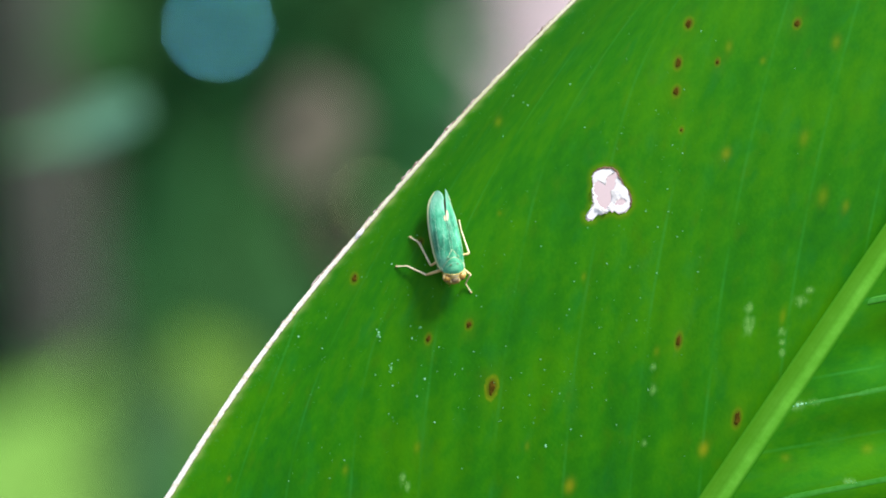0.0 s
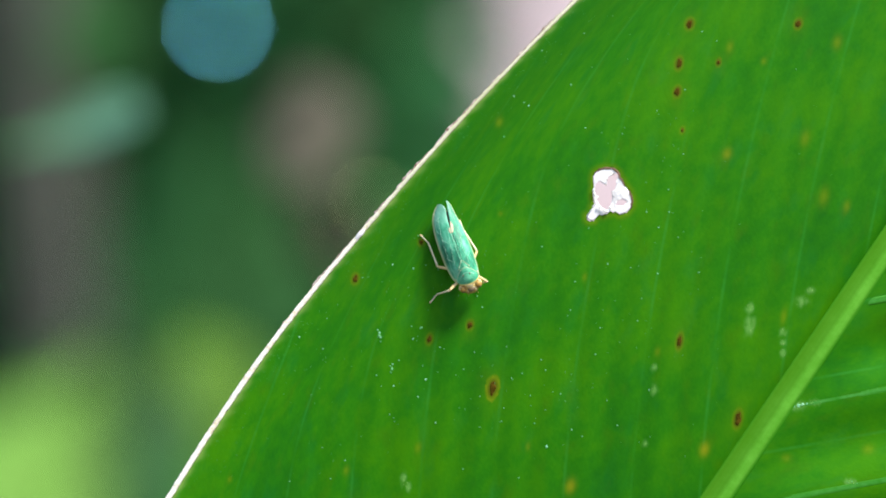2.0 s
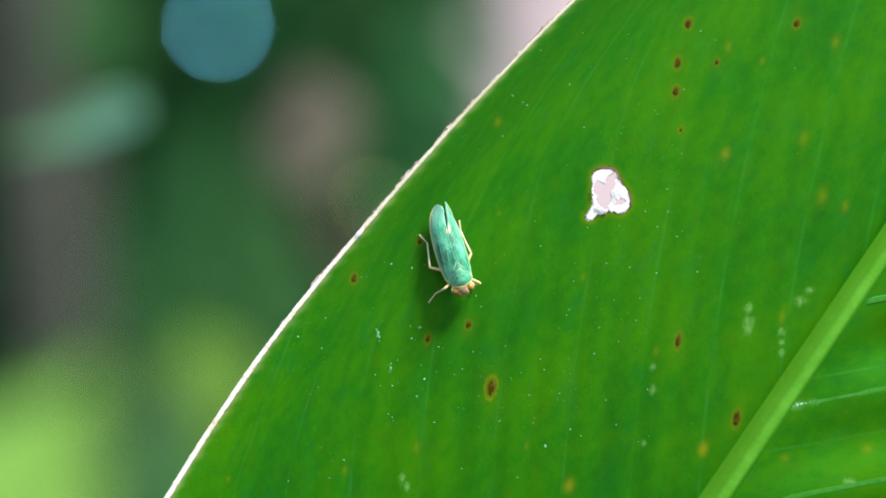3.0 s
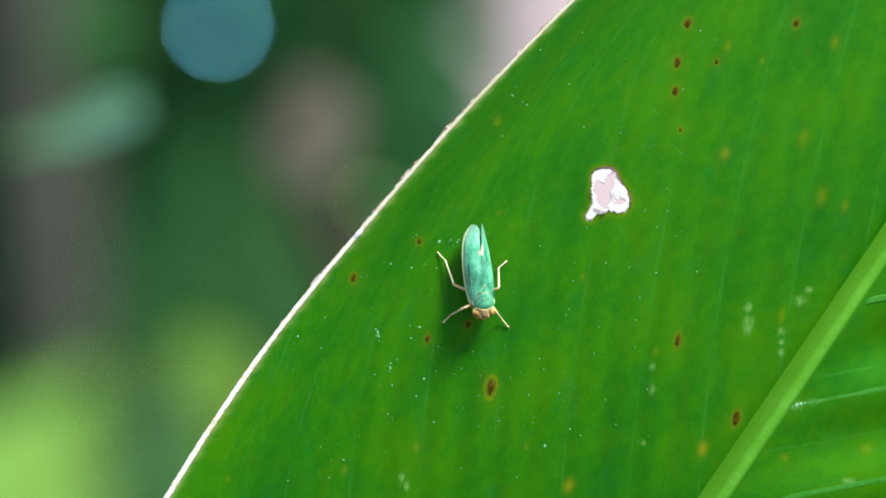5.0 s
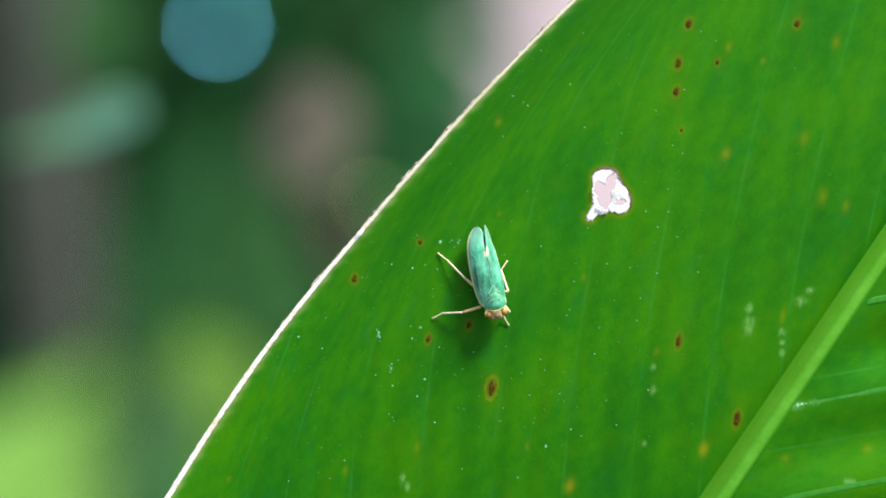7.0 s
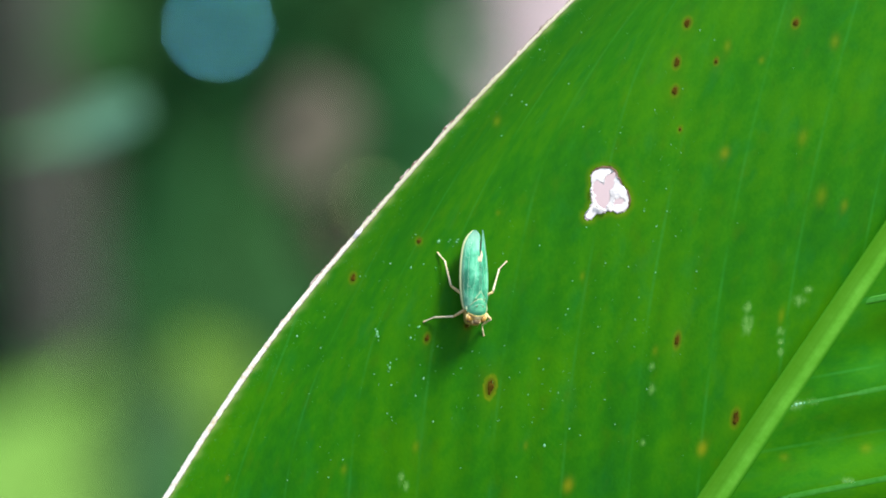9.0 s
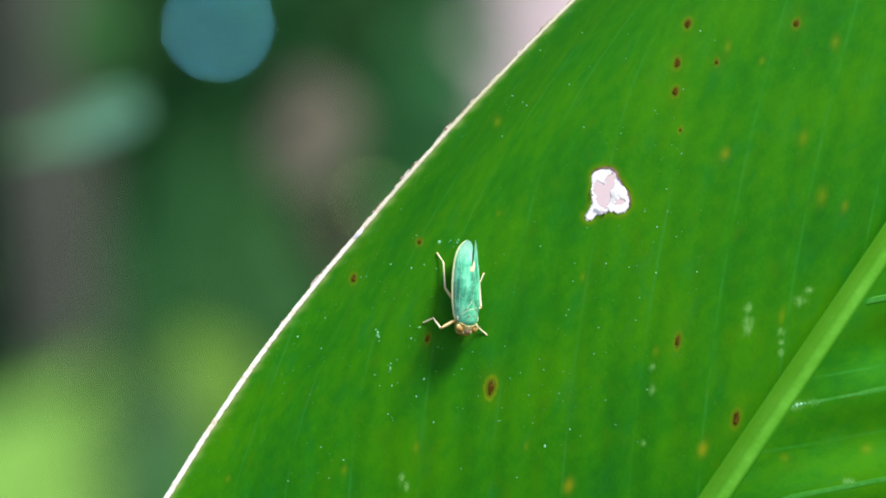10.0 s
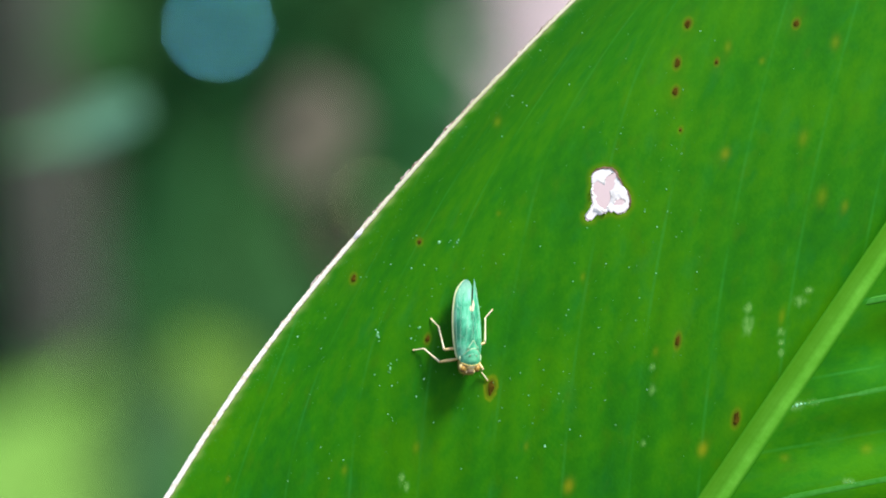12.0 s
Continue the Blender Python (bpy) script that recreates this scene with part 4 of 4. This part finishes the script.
        v, f = tube(pts, np.linspace(0.012, 0.003, 8) * min(1.5, 2.2 * max(radii)), 6)
        part_me("stem", mesh_of("stem", v, f, TWIG), s)
    return s


def leaf_on_stalk(parent, px, py, d, long, wide, turn, face, material, foot, label="", stalk_material=None):
    """A broad pointed leaf, creased at its midrib, on a stalk that rises from foot. turn: degrees by which its tip points above the level."""
    c = far(px, py, d)
    nrm = Vector(face).normalized()
    axis = Vector((math.cos(math.radians(turn)), 0, math.sin(math.radians(turn))))
    axis = (axis - nrm * axis.dot(nrm)).normalized()
    across = nrm.cross(axis)
    rows = []
    for q in np.linspace(0, 1, 22):
        w = wide * 0.5 * (math.sin(math.pi * min(1, 0.03 + q ** 0.8 * 0.96)) ** 0.75 + 0.012)
        mid = c + axis * ((q - 0.5) * long) - nrm * (0.10 * long * (q - 0.35) ** 2)
        rows.append([mid + across * (w * k) + nrm * (0.14 * w * abs(k) + 0.02 * wide * math.sin(q * 17 + k * 2)) for k in np.linspace(-1, 1, 9)])
    v, f = sheet(rows, 0.0005, nrm)
    blade = part_me("leaf", mesh_of("leaf", v, f, material), parent, label)
    rib = [r[4] + nrm * 0.0004 for r in rows]
    v, f = tube(rib, np.linspace(0.02, 0.005, len(rib)) * wide, 6)
    part_me("leaf_rib", mesh_of("leaf_rib", v, f, material), blade)
    p0, p3 = rows[0][4], Vector(foot)
    p1, p2 = p0 - axis * long * 0.4, p3 + Vector((0, 0, 0.6 * max(0.05, p0.z)))
    pts = [p0 * (1 - q) ** 3 + p1 * (3 * q * (1 - q) ** 2) + p2 * (3 * q * q * (1 - q)) + p3 * q ** 3 for q in np.linspace(0, 1, 18)]
    v, f = tube(pts, np.linspace(0.0008, 0.0022, 18), 7)
    part_me("stalk", mesh_of("stalk", v, f, stalk_material or material), parent)


def strap_leaf():
    """A glaucous strap leaf that arches in from one side and turns its end to the sun."""
    base = far(-900, 441, 0.40)
    base.z = 0
    t = thing("strap_leaf_plant", base, "glaucous strap leaf arching out of focus behind", "plant")
    face = (SUN + (Vector(EYE) - far(200, 220, 0.3)).normalized()).normalized()
    along = (far(270, 195, 0.30) - far(-420, 360, 0.36)).normalized()
    flat = (face - along * face.dot(along)).normalized()
    rows = []
    for q in np.linspace(0, 1, 30):
        c = far(-420 + 666 * q, 360 - 155 * q + 40 * (1 - q) ** 2, 0.36 - 0.06 * q)
        fall = math.radians(-38) * max(0.0, min(1.0, (0.88 - q) / 0.30))
        nrm = flat * math.cos(fall) + along.cross(flat) * math.sin(fall)
        a = nrm.cross(along).normalized()
        w = (0.0064 - 0.0006 * q) * math.sqrt(max(0.02, 1 - max(0, (q - 0.88) / 0.12) ** 2))
        rows.append([c + a * (w * s) + nrm * (0.15 * abs(s) * w) for s in np.linspace(-1, 1, 9)])
    v, f = sheet(rows, 0.0005, nrm)
    blade = part_me("blade", mesh_of("strap_blade", v, f, TEAL_LEAF), t, "bluish green strap blade, greener towards its base")
    green = np.tile(np.repeat(np.clip((0.93 - np.linspace(0, 1, 30)) / 0.26, 0, 1), 9), 2)
    blade.data.attributes.new("green", "FLOAT", "POINT").data.foreach_set("value", green.astype(np.float32))
    v, f = tube([r[4] - nrm * 0.0006 for r in rows], np.linspace(0.0009, 0.0004, len(rows)), 6)
    part_me("leaf_rib", mesh_of("leaf_rib", v, f, TEAL_LEAF), blade)
    p0 = rows[0][4]
    v, f = tube([p0, p0 + Vector((-0.02, 0.005, -0.02)), Vector((base.x, base.y, 0.35)), Vector((base.x, base.y, -0.02))], (0.002, 0.003, 0.005, 0.006), 8)
    part_me("stalk", mesh_of("strap_stalk", v, f, TEAL_LEAF), t)


def glossy(parent, px, py, d, size, material, label):
    """A small mirror disc, added and turned to throw the sun at the lens."""
    c = far(px, py, d)
    nrm = (SUN + (Vector(EYE) - c).normalized()).normalized()
    a = nrm.cross(Vector((0, 0, 1))).normalized()
    b = a.cross(nrm)
    rows = []
    for t in np.linspace(0, 1, 13):
        w = math.sqrt(max(0.004, 1 - (2 * t - 1) ** 2))
        rows.append([c + b * ((t - 0.5) * size) + a * (s * w * size * 0.5) for s in np.linspace(-1, 1, 9)])
    v, f = sheet(rows, 0.0004, nrm)
    part_me("glint_disc", mesh_of("glint_disc", v, f, material), parent, label)
    foot = parent.location
    tw = [c - b * size * 0.4, c + (foot - c) * 0.15 + Vector((0, 0.01, 0.06)), foot + Vector((0, 0, 0.3)), foot + Vector((0, 0, -0.01))]
    v, f = tube(tw, (0.0006, 0.0010, 0.0018, 0.0022), 6)
    part_me("stem", mesh_of("stem", v, f, TWIG), parent)


def withered_shoot(px, py, d, wide, tall):
    """A withered, curled leaf on a dry stalk."""
    foot = far(900, 441, d + 0.06)
    foot.z = 0
    t = thing("withered_shoot", foot, "withered brown leaf on a dry stalk in the sun", "plant")
    c = far(px, py, d)
    rows = []
    for q in np.linspace(0, 1, 22):
        w = wide * (math.sin(math.pi * (0.05 + 0.90 * q)) ** 0.6) * 0.5
        rows.append([c + Vector((s * w + 0.001 * math.sin(q * 5), 0.35 * w * s * s + 0.0012 * math.sin(q * 9 + 3 * s) + 0.30 * (0.5 - q) * tall, (0.5 - q) * tall)) for s in np.linspace(-1, 1, 13)])
    v, f = sheet(rows, 0.0004, (0, -1, 0))
    part_me("dead_leaf", mesh_of("dead_leaf", v, f, DEAD_LEAF), t, "withered brown hanging leaf")
    p0, p3 = rows[-1][6], Vector(foot)
    p1, p2 = p0 + Vector((0.012, 0.004, -0.006)), p3 + Vector((0, 0, 0.5))
    pts = [p0 * (1 - q) ** 3 + p1 * (3 * q * (1 - q) ** 2) + p2 * (3 * q * q * (1 - q)) + p3 * q ** 3 for q in np.linspace(0, 1, 18)]
    v, f = tube(pts, np.linspace(0.0007, 0.0020, 18), 7)
    part_me("stalk", mesh_of("stalk", v, f, TWIG), t)
    leaf_on_stalk(t, px + 35, py + 185, d + 0.11, 0.026, 0.017, 250, (-0.35, -0.75, -0.55), DEAD_LEAF, foot + Vector((-0.004, 0.003, -0.01)), "shrivelled brown leaf turned from the sun", TWIG)


def leafy_plant(label, foot, leaves_of, material):
    """A low plant: leaves of (x, y, distance, length, width, turn, face), each on a stalk of its own."""
    t = thing("leafy_plant", foot, label, "plant", "low plants behind the leaf")
    for k, (px, py, d, long, wide, turn, face) in enumerate(leaves_of):
        leaf_on_stalk(t, px, py, d, long, wide, turn, face, material, foot + Vector((0.006 * math.cos(k * 2.4), 0.006 * math.sin(k * 2.4), -0.01)))


def on_soil(px, d):
    p = far(px, 441, d)
    p.z = 0
    return p


tree()
strap_leaf()
GLINT = noisy("blue_glint_metal", (0.0265, 0.104, 0.144), (0.0335, 0.122, 0.166), 300, 0.12, 0.0, 4, metal=1.0)
DULL_GLINT = noisy("olive_glint_metal", (0.0145, 0.0190, 0.0064), (0.0190, 0.0232, 0.0084), 300, 0.2, 0.0, 4, metal=1.0)
thicket = shrub("dense dark green shrub in deep shade", (-0.58, 2.65, 0.74), (0.60, 0.5, 0.76), 1700, 0.22, SHRUB, 5, 14, xmax=-0.05)
glossy(thicket, 386, 45, 1.30, 0.0085, GLINT, "small blue metallic disc, added to give a blurred sun glint")
withered_shoot(542, 234, 0.40, 0.0195, 0.022)
shrub("tall dark shrub beside the wall", (-0.90, 4.3, 1.0), (1.15, 0.6, 1.05), 2800, 0.32, DUSKY, 6, 16, xmax=-0.10)
leafy_plant("lime green broad-leaved plant in a patch of sun", on_soil(-60, 1.3), [
    (40, 870, 1.2, 0.16, 0.10, 75, (0.2, -0.8, 0.6)), (-150, 880, 1.3, 0.15, 0.08, 110, (0.0, -0.7, 0.7)), (125, 860, 1.2, 0.15, 0.08, 80, (0.2, -0.85, 0.35))], LIME)
leafy_plant("olive green young plant in broken shade", on_soil(470, 0.66), [
    (372, 655, 0.58, 0.026, 0.024, 110, (0.3, -0.7, 0.6)), (420, 760, 0.66, 0.040, 0.022, 70, (0.5, -0.8, 0.1))], OLIVE_LEAF)
leafy_plant("deep green broad-leaved plant in shade", on_soil(240, 1.25), [
    (175, 40, 1.15, 0.085, 0.05, 80, (0.3, -0.9, -0.1)), (430, 430, 1.1, 0.11, 0.05, 100, (0.2, -0.9, -0.25)), (330, 540, 1.2, 0.10, 0.05, 60, (0.2, -0.9, 0.0)),
    (330, 880, 1.0, 0.09, 0.06, 100, (0.2, -0.9, 0.2)), (630, 20, 1.15, 0.09, 0.06, 85, (0.2, -0.85, -0.35)), (500, 500, 1.05, 0.10, 0.055, 75, (0.2, -0.9, -0.05))] , SHADE_LEAF)
leafy_plant("grey-green broad-leaved plant in broken shade", on_soil(260, 1.2), [
    (285, 830, 1.1, 0.12, 0.06, 80, (0.1, -0.9, 0.1)), (130, 700, 1.25, 0.09, 0.05, 60, (0.1, -0.95, -0.1))], GREY_LEAF)
faint_glint = thing("glint_stem", on_soil(760, 0.56), "stem with a small mirror disc, added for a faint olive glint", "plant")
glossy(faint_glint, 658, 355, 0.525, 0.0030, DULL_GLINT, "small olive metallic disc, added to give a faint blurred glint")


# ---- what moves ----
SWAY = [(0, 0, 0), (0.5, 1, 1), (1, 0, 0), (1.5, 1.6, 1), (2, 1.6, 0.7), (2.5, 0, 0), (3, -0.8, 0), (5, -1.5, -0.5), (5.5, -3.6, -1.5), (6, 1.5, 1.2),
        (6.5, 0, 0.2), (7, 0, 0.4), (9, -2.5, -1), (9.5, -1.6, 0), (10, -1.6, 0), (10.5, -0.6, 0), (11, 0, 0.2), (11.5, 1.6, 1.6), (12, -1.6, 0.2)]
# seconds, head and tail of the hopper over the plan
BODY = [(0.0, 805, 500, 779, 338), (0.1, 807, 502, 778, 339), (0.5, 818, 510, 776, 346), (0.8, 818, 517, 778, 355), (1.0, 818, 520, 779, 358), (1.3, 820, 521, 779, 359), (1.5, 842, 517, 780, 359),
        (1.7, 840, 518, 780, 359), (2.0, 837, 518, 780, 359), (2.2, 833, 520, 779, 359), (2.4, 813, 524, 778, 360), (2.5, 805, 525, 777, 360), (2.7, 801, 526, 777, 360), (2.9, 815, 525, 778, 360),
        (3.0, 822, 522, 778, 360), (3.2, 822, 523, 779, 361), (3.7, 828, 528, 788, 366), (4.3, 850, 548, 826, 385)]
BODY += [(4.8, 857, 556, 839, 393), (5.0, 856, 564, 844, 397), (5.2, 851, 564, 844, 397), (5.5, 848, 562, 843, 395),
         (5.7, 859, 563, 845, 396), (6.0, 871, 562, 848, 396), (6.5, 867, 562, 848, 396), (6.7, 870, 563, 848, 397), (7.0, 880, 565, 848, 400), (7.2, 880, 566, 848, 400), (7.8, 872, 569, 849, 402),
         (8.3, 846, 574, 847, 405), (8.8, 840, 576, 847, 406), (9.6, 839, 576, 845, 408), (9.7, 835, 579, 841, 410)]
BODY += [(9.8, 826, 585, 836, 416), (9.9, 824, 590, 834, 427), (10.2, 824, 591, 834, 428), (10.3, 827, 599, 834, 434), (10.5, 830, 611, 834, 448), (10.8, 829, 613, 834, 449), (11.0, 828, 622, 836, 461),
         (11.1, 828, 624, 836, 462), (11.2, 830, 629, 836, 465), (11.3, 830, 630, 837, 465), (11.4, 830, 638, 838, 475), (11.5, 832, 640, 838, 477), (11.8, 829, 642, 837, 477), (12.0, 830, 660, 831, 497)]
# for each leg: seconds, knee, ankle and foot over the plan
LEG_A = [(0.0, 764, 473, 742, 430, 726, 420), (0.1, 761, 471, 757, 430, 743, 417), (0.5, 760, 469, 757, 430, 743, 417), (1.0, 761, 474, 757, 430, 743, 417), (1.3, 763, 473, 757, 430, 743, 417),
         (1.5, 779, 471, 758, 430, 745, 417), (2.0, 775, 473, 758, 430, 745, 417), (2.2, 771, 473, 757, 430, 744, 417), (2.5, 750, 473, 756, 430, 743, 417), (2.7, 748, 473, 756, 430, 743, 417),
         (3.0, 761, 474, 756, 430, 743, 417), (3.2, 761, 474, 756, 430, 743, 417), (3.7, 770, 478, 757, 431, 743, 417), (3.85, 787, 489, 772, 446, 759, 433)]
LEG_A += [(4.0, 792, 500, 788, 461, 775, 448), (4.8, 805, 506, 789, 462, 776, 448),
          (5.5, 800, 506, 787, 461, 773, 447), (6.0, 818, 504, 790, 461, 777, 449), (6.5, 815, 505, 790, 462, 776, 449), (7.0, 830, 500, 793, 462, 776, 449), (7.2, 830, 500, 793, 462, 776, 449),
          (7.8, 824, 503, 792, 462, 776, 449), (8.3, 803, 508, 789, 463, 775, 448), (8.8, 799, 510, 788, 463, 775, 448), (9.6, 798, 511, 788, 463, 775, 448)]
LEG_A += [(9.8, 790, 514, 785, 464, 774, 449), (10.1, 787, 517, 784, 464, 774, 449), (10.2, 786, 540, 779, 490, 768, 474), (10.3, 784, 555, 777, 520, 764, 504), (10.5, 783, 562, 777, 520, 764, 504),
          (11.0, 783, 563, 777, 520, 764, 504), (11.5, 791, 563, 778, 521, 766, 505), (11.7, 791, 563, 778, 521, 765, 505), (11.8, 789, 569, 775, 530, 762, 515), (11.9, 786, 600, 775, 560, 762, 546), (12.0, 786, 618, 776, 578, 763, 565)]
LEG_B = [(0.0, 755, 487, 724, 471, 702, 472), (0.5, 757, 484, 726, 470, 704, 474), (0.6, 759, 485, 726, 472, 705, 475), (0.7, 772, 506, 748, 503, 732, 507), (0.8, 788, 508, 765, 524, 754, 536),
         (1.0, 793, 506, 772, 522, 760, 534), (1.3, 793, 508, 772, 522, 760, 534), (1.5, 798, 511, 772, 523, 762, 535), (2.0, 795, 514, 772, 523, 762, 535), (2.2, 792, 514, 771, 523, 761, 535),
         (2.5, 774, 511, 764, 517, 757, 522), (3.0, 786, 511, 769, 522, 760, 534), (3.2, 786, 512, 769, 522, 760, 534)]
LEG_B += [(4.1, 800, 525, 772, 524, 761, 535), (4.25, 812, 540, 789, 548, 776, 559), (4.4, 818, 543, 799, 557, 786, 570), (4.8, 820, 545, 799, 558, 786, 571),
          (5.5, 818, 545, 797, 556, 782, 569), (5.6, 822, 546, 820, 552, 822, 558), (5.8, 832, 548, 836, 554, 838, 562), (5.9, 834, 560, 837, 590, 838, 603), (6.0, 840, 552, 843, 560, 842, 568),
          (6.1, 852, 562, 873, 580, 884, 588), (6.2, 848, 557, 872, 578, 882, 584), (6.3, 844, 562, 863, 588, 862, 599), (6.5, 843, 563, 857, 596, 855, 607)]
LEG_B += [(6.6, 842, 562, 850, 592, 850, 602), (6.7, 826, 552, 800, 590, 792, 603), (6.8, 818, 551, 782, 570, 768, 580), (6.9, 818, 553, 781, 556, 766, 564), (7.2, 818, 553, 781, 554, 766, 563),
          (8.0, 812, 556, 781, 555, 766, 563), (8.15, 806, 558, 774, 555, 758, 562), (8.3, 802, 560, 768, 561, 750, 570), (9.6, 803, 560, 769, 562, 750, 569)]
LEG_B += [(9.8, 786, 574, 767, 562, 750, 570), (10.0, 780, 580, 767, 563, 750, 571), (10.2, 780, 581, 767, 563, 750, 571), (10.5, 783, 597, 771, 569, 751, 570), (10.8, 783, 598, 771, 569, 751, 570),
          (10.9, 784, 605, 757, 609, 741, 617), (11.0, 785, 607, 751, 613, 733, 620), (11.5, 785, 625, 751, 617, 735, 622), (11.8, 784, 627, 751, 617, 734, 621), (12.0, 778, 640, 751, 617, 732, 620)]
LEG_C = [(0.0, 830, 449, 816, 407, 813, 393), (0.5, 838, 447, 818, 407, 814, 393), (1.0, 834, 451, 816, 407, 814, 393), (1.3, 835, 451, 816, 407, 814, 393), (1.5, 849, 447, 822, 405, 815, 394),
         (2.0, 845, 447, 820, 406, 815, 394), (2.2, 842, 448, 819, 406, 815, 394), (2.5, 821, 456, 810, 408, 813, 393), (2.7, 819, 456, 809, 408, 813, 393), (3.0, 834, 450, 815, 408, 813, 393), (3.2, 834, 450, 815, 408, 813, 393)]
LEG_C += [(3.95, 844, 466, 819, 412, 813, 394), (4.1, 866, 490, 856, 445, 862, 430), (4.25, 878, 502, 885, 474, 897, 463), (4.8, 884, 509, 885, 474, 897, 463),
          (5.5, 877, 512, 881, 471, 894, 462), (6.0, 895, 514, 889, 475, 898, 464), (6.5, 892, 514, 889, 474, 896, 463), (7.0, 899, 516, 888, 476, 897, 463), (7.2, 899, 516, 888, 476, 897, 463),
          (8.3, 876, 517, 885, 476, 896, 464), (8.8, 872, 517, 884, 476, 896, 464), (9.6, 870, 517, 884, 475, 895, 463)]
LEG_C += [(9.7, 858, 524, 878, 500, 888, 488), (9.8, 853, 540, 850, 500, 854, 487), (10.0, 851, 547, 849, 500, 855, 487), (10.5, 855, 551, 850, 500, 856, 487), (11.0, 854, 555, 850, 501, 855, 489), (11.1, 856, 560, 852, 510, 858, 497),
          (11.2, 860, 592, 858, 562, 869, 552), (11.5, 862, 602, 861, 562, 873, 552), (12.0, 858, 608, 859, 562, 871, 549)]
LEG_D = [(0.0, 832, 486, 825, 504, 832, 515), (0.5, 843, 492, 830, 505, 834, 516), (0.8, 846, 498, 836, 504, 828, 509), (1.3, 848, 500, 838, 505, 829, 510), (1.5, 865, 496, 853, 502, 843, 508),
         (2.0, 861, 498, 849, 503, 840, 509), (2.5, 838, 502, 828, 508, 820, 512), (3.0, 849, 501, 839, 506, 830, 511), (3.2, 849, 501, 839, 506, 830, 511), (3.9, 858, 518, 845, 522, 842, 528),
         (4.8, 888, 541, 888, 549, 892, 556), (4.9, 884, 544, 888, 552, 893, 562)]
LEG_D += [(5.0, 878, 552, 889, 566, 898, 577), (5.2, 877, 551, 888, 563, 897, 571),
          (5.5, 877, 551, 887, 562, 896, 569), (5.7, 888, 549, 890, 562, 897, 571), (6.0, 895, 549, 891, 562, 898, 572), (6.5, 891, 552, 890, 562, 898, 572), (7.0, 901, 551, 892, 561, 898, 572), (7.2, 901, 551, 892, 561, 898, 572),
          (7.7, 896, 553, 892, 561, 898, 572), (7.85, 885, 560, 876, 573, 878, 584), (8.0, 874, 563, 857, 577, 857, 589), (8.8, 868, 565, 853, 578, 855, 589)]
LEG_D += [(9.6, 867, 565, 853, 578, 855, 589), (9.8, 848, 574, 850, 581, 857, 589), (10.0, 843, 576, 849, 582, 857, 589), (10.2, 844, 577, 850, 583, 858, 590), (10.3, 848, 590, 852, 606, 859, 615), (10.5, 854, 604, 853, 609, 861, 618),
          (11.0, 849, 607, 853, 611, 861, 617), (11.2, 850, 611, 853, 613, 860, 617), (11.3, 850, 622, 856, 630, 862, 634), (11.4, 850, 634, 864, 653, 874, 664), (11.5, 849, 640, 851, 658, 861, 671), (12.0, 854, 652, 853, 660, 861, 671)]
HIPS = [(0.62, 1.55, 0.75), (0.6, 2.35, 0.75), (-0.62, 1.55, 0.75), (-0.6, 2.35, 0.75)]


def between(table, t):
    ts = [r[0] for r in table]
    return [float(np.interp(t, ts, [r[i] for r in table])) for i in range(1, len(table[0]))]


def body_pose(t):
    hx, hy, tx, ty = between(BODY, t)
    roll = -24 + 0.42 * (hx - tx)
    head, tail = P(hx, hy, 1.08 * MM), P(tx, ty, 0.78 * MM)
    fwd = (head - tail).normalized()
    up = Vector((0, -1, 0))
    up = (up - fwd * up.dot(fwd)).normalized()
    right = fwd.cross(up)
    mid = (head + tail) / 2 - up * (0.85 * MM)
    m = Matrix((right, fwd, up)).transposed().to_4x4()
    m.translation = mid
    pivot = Matrix.Translation((0, 0, 0.9 * MM))
    return m @ pivot @ pose(0, 0, 0, 0, roll, 0) @ pivot.inverted()


def aimed(start, end, side=Vector((0, -1, 0))):
    d = (end - start).normalized()
    a = d.cross(side).normalized()
    m = Matrix((a, d, a.cross(d))).transposed().to_4x4()
    m.translation = start
    return m


def leg_poses(t, table, hip, tib):
    kx, ky, ax, ay, fx, fy = between(table, t)
    foot = P(fx, fy, 0.06 * MM)
    dirn = (P(ax, ay) - P(fx, fy)).normalized()
    ankle = foot + (dirn * 0.97 + Vector((0, -0.24, 0))).normalized() * min(TARSUS, (P(ax, ay) - P(fx, fy)).length / 0.97 + 0.1 * MM)
    knee2 = P(kx, ky, -ankle.y)
    flat = knee2 - ankle
    flat.y = 0
    reach = min(flat.length, tib * 0.985)
    knee = ankle + flat.normalized() * reach
    knee.y -= min(math.sqrt(tib * tib - reach * reach), 1.3 * MM)
    b = body_pose(t)
    hipw = b @ (Vector(hip) * MM)
    inv = b.inverted()
    return [inv @ aimed(knee, hipw), inv @ aimed(knee, ankle), inv @ aimed(ankle, foot)]


def motions():
    walk(LEAF, [(t, Matrix.Translation(BASE + Vector((dx * K, 0, -dy * K)))) for t, dx, dy in SWAY])
    times = sorted({r[0] for tab in (BODY, LEG_A, LEG_B, LEG_C, LEG_D) for r in tab})
    walk(HOPPER, [(t, body_pose(t)) for t in times])
    for pieces, table, hip, tib in zip(LEGS, (LEG_A, LEG_B, LEG_C, LEG_D), HIPS, (1.95, 1.60, 1.85, 1.05)):
        rows = [leg_poses(t, table, hip, tib * MM) for t in times]
        for k, ob in enumerate(pieces):
            walk(ob, [(t, r[k]) for t, r in zip(times, rows)])


motions()
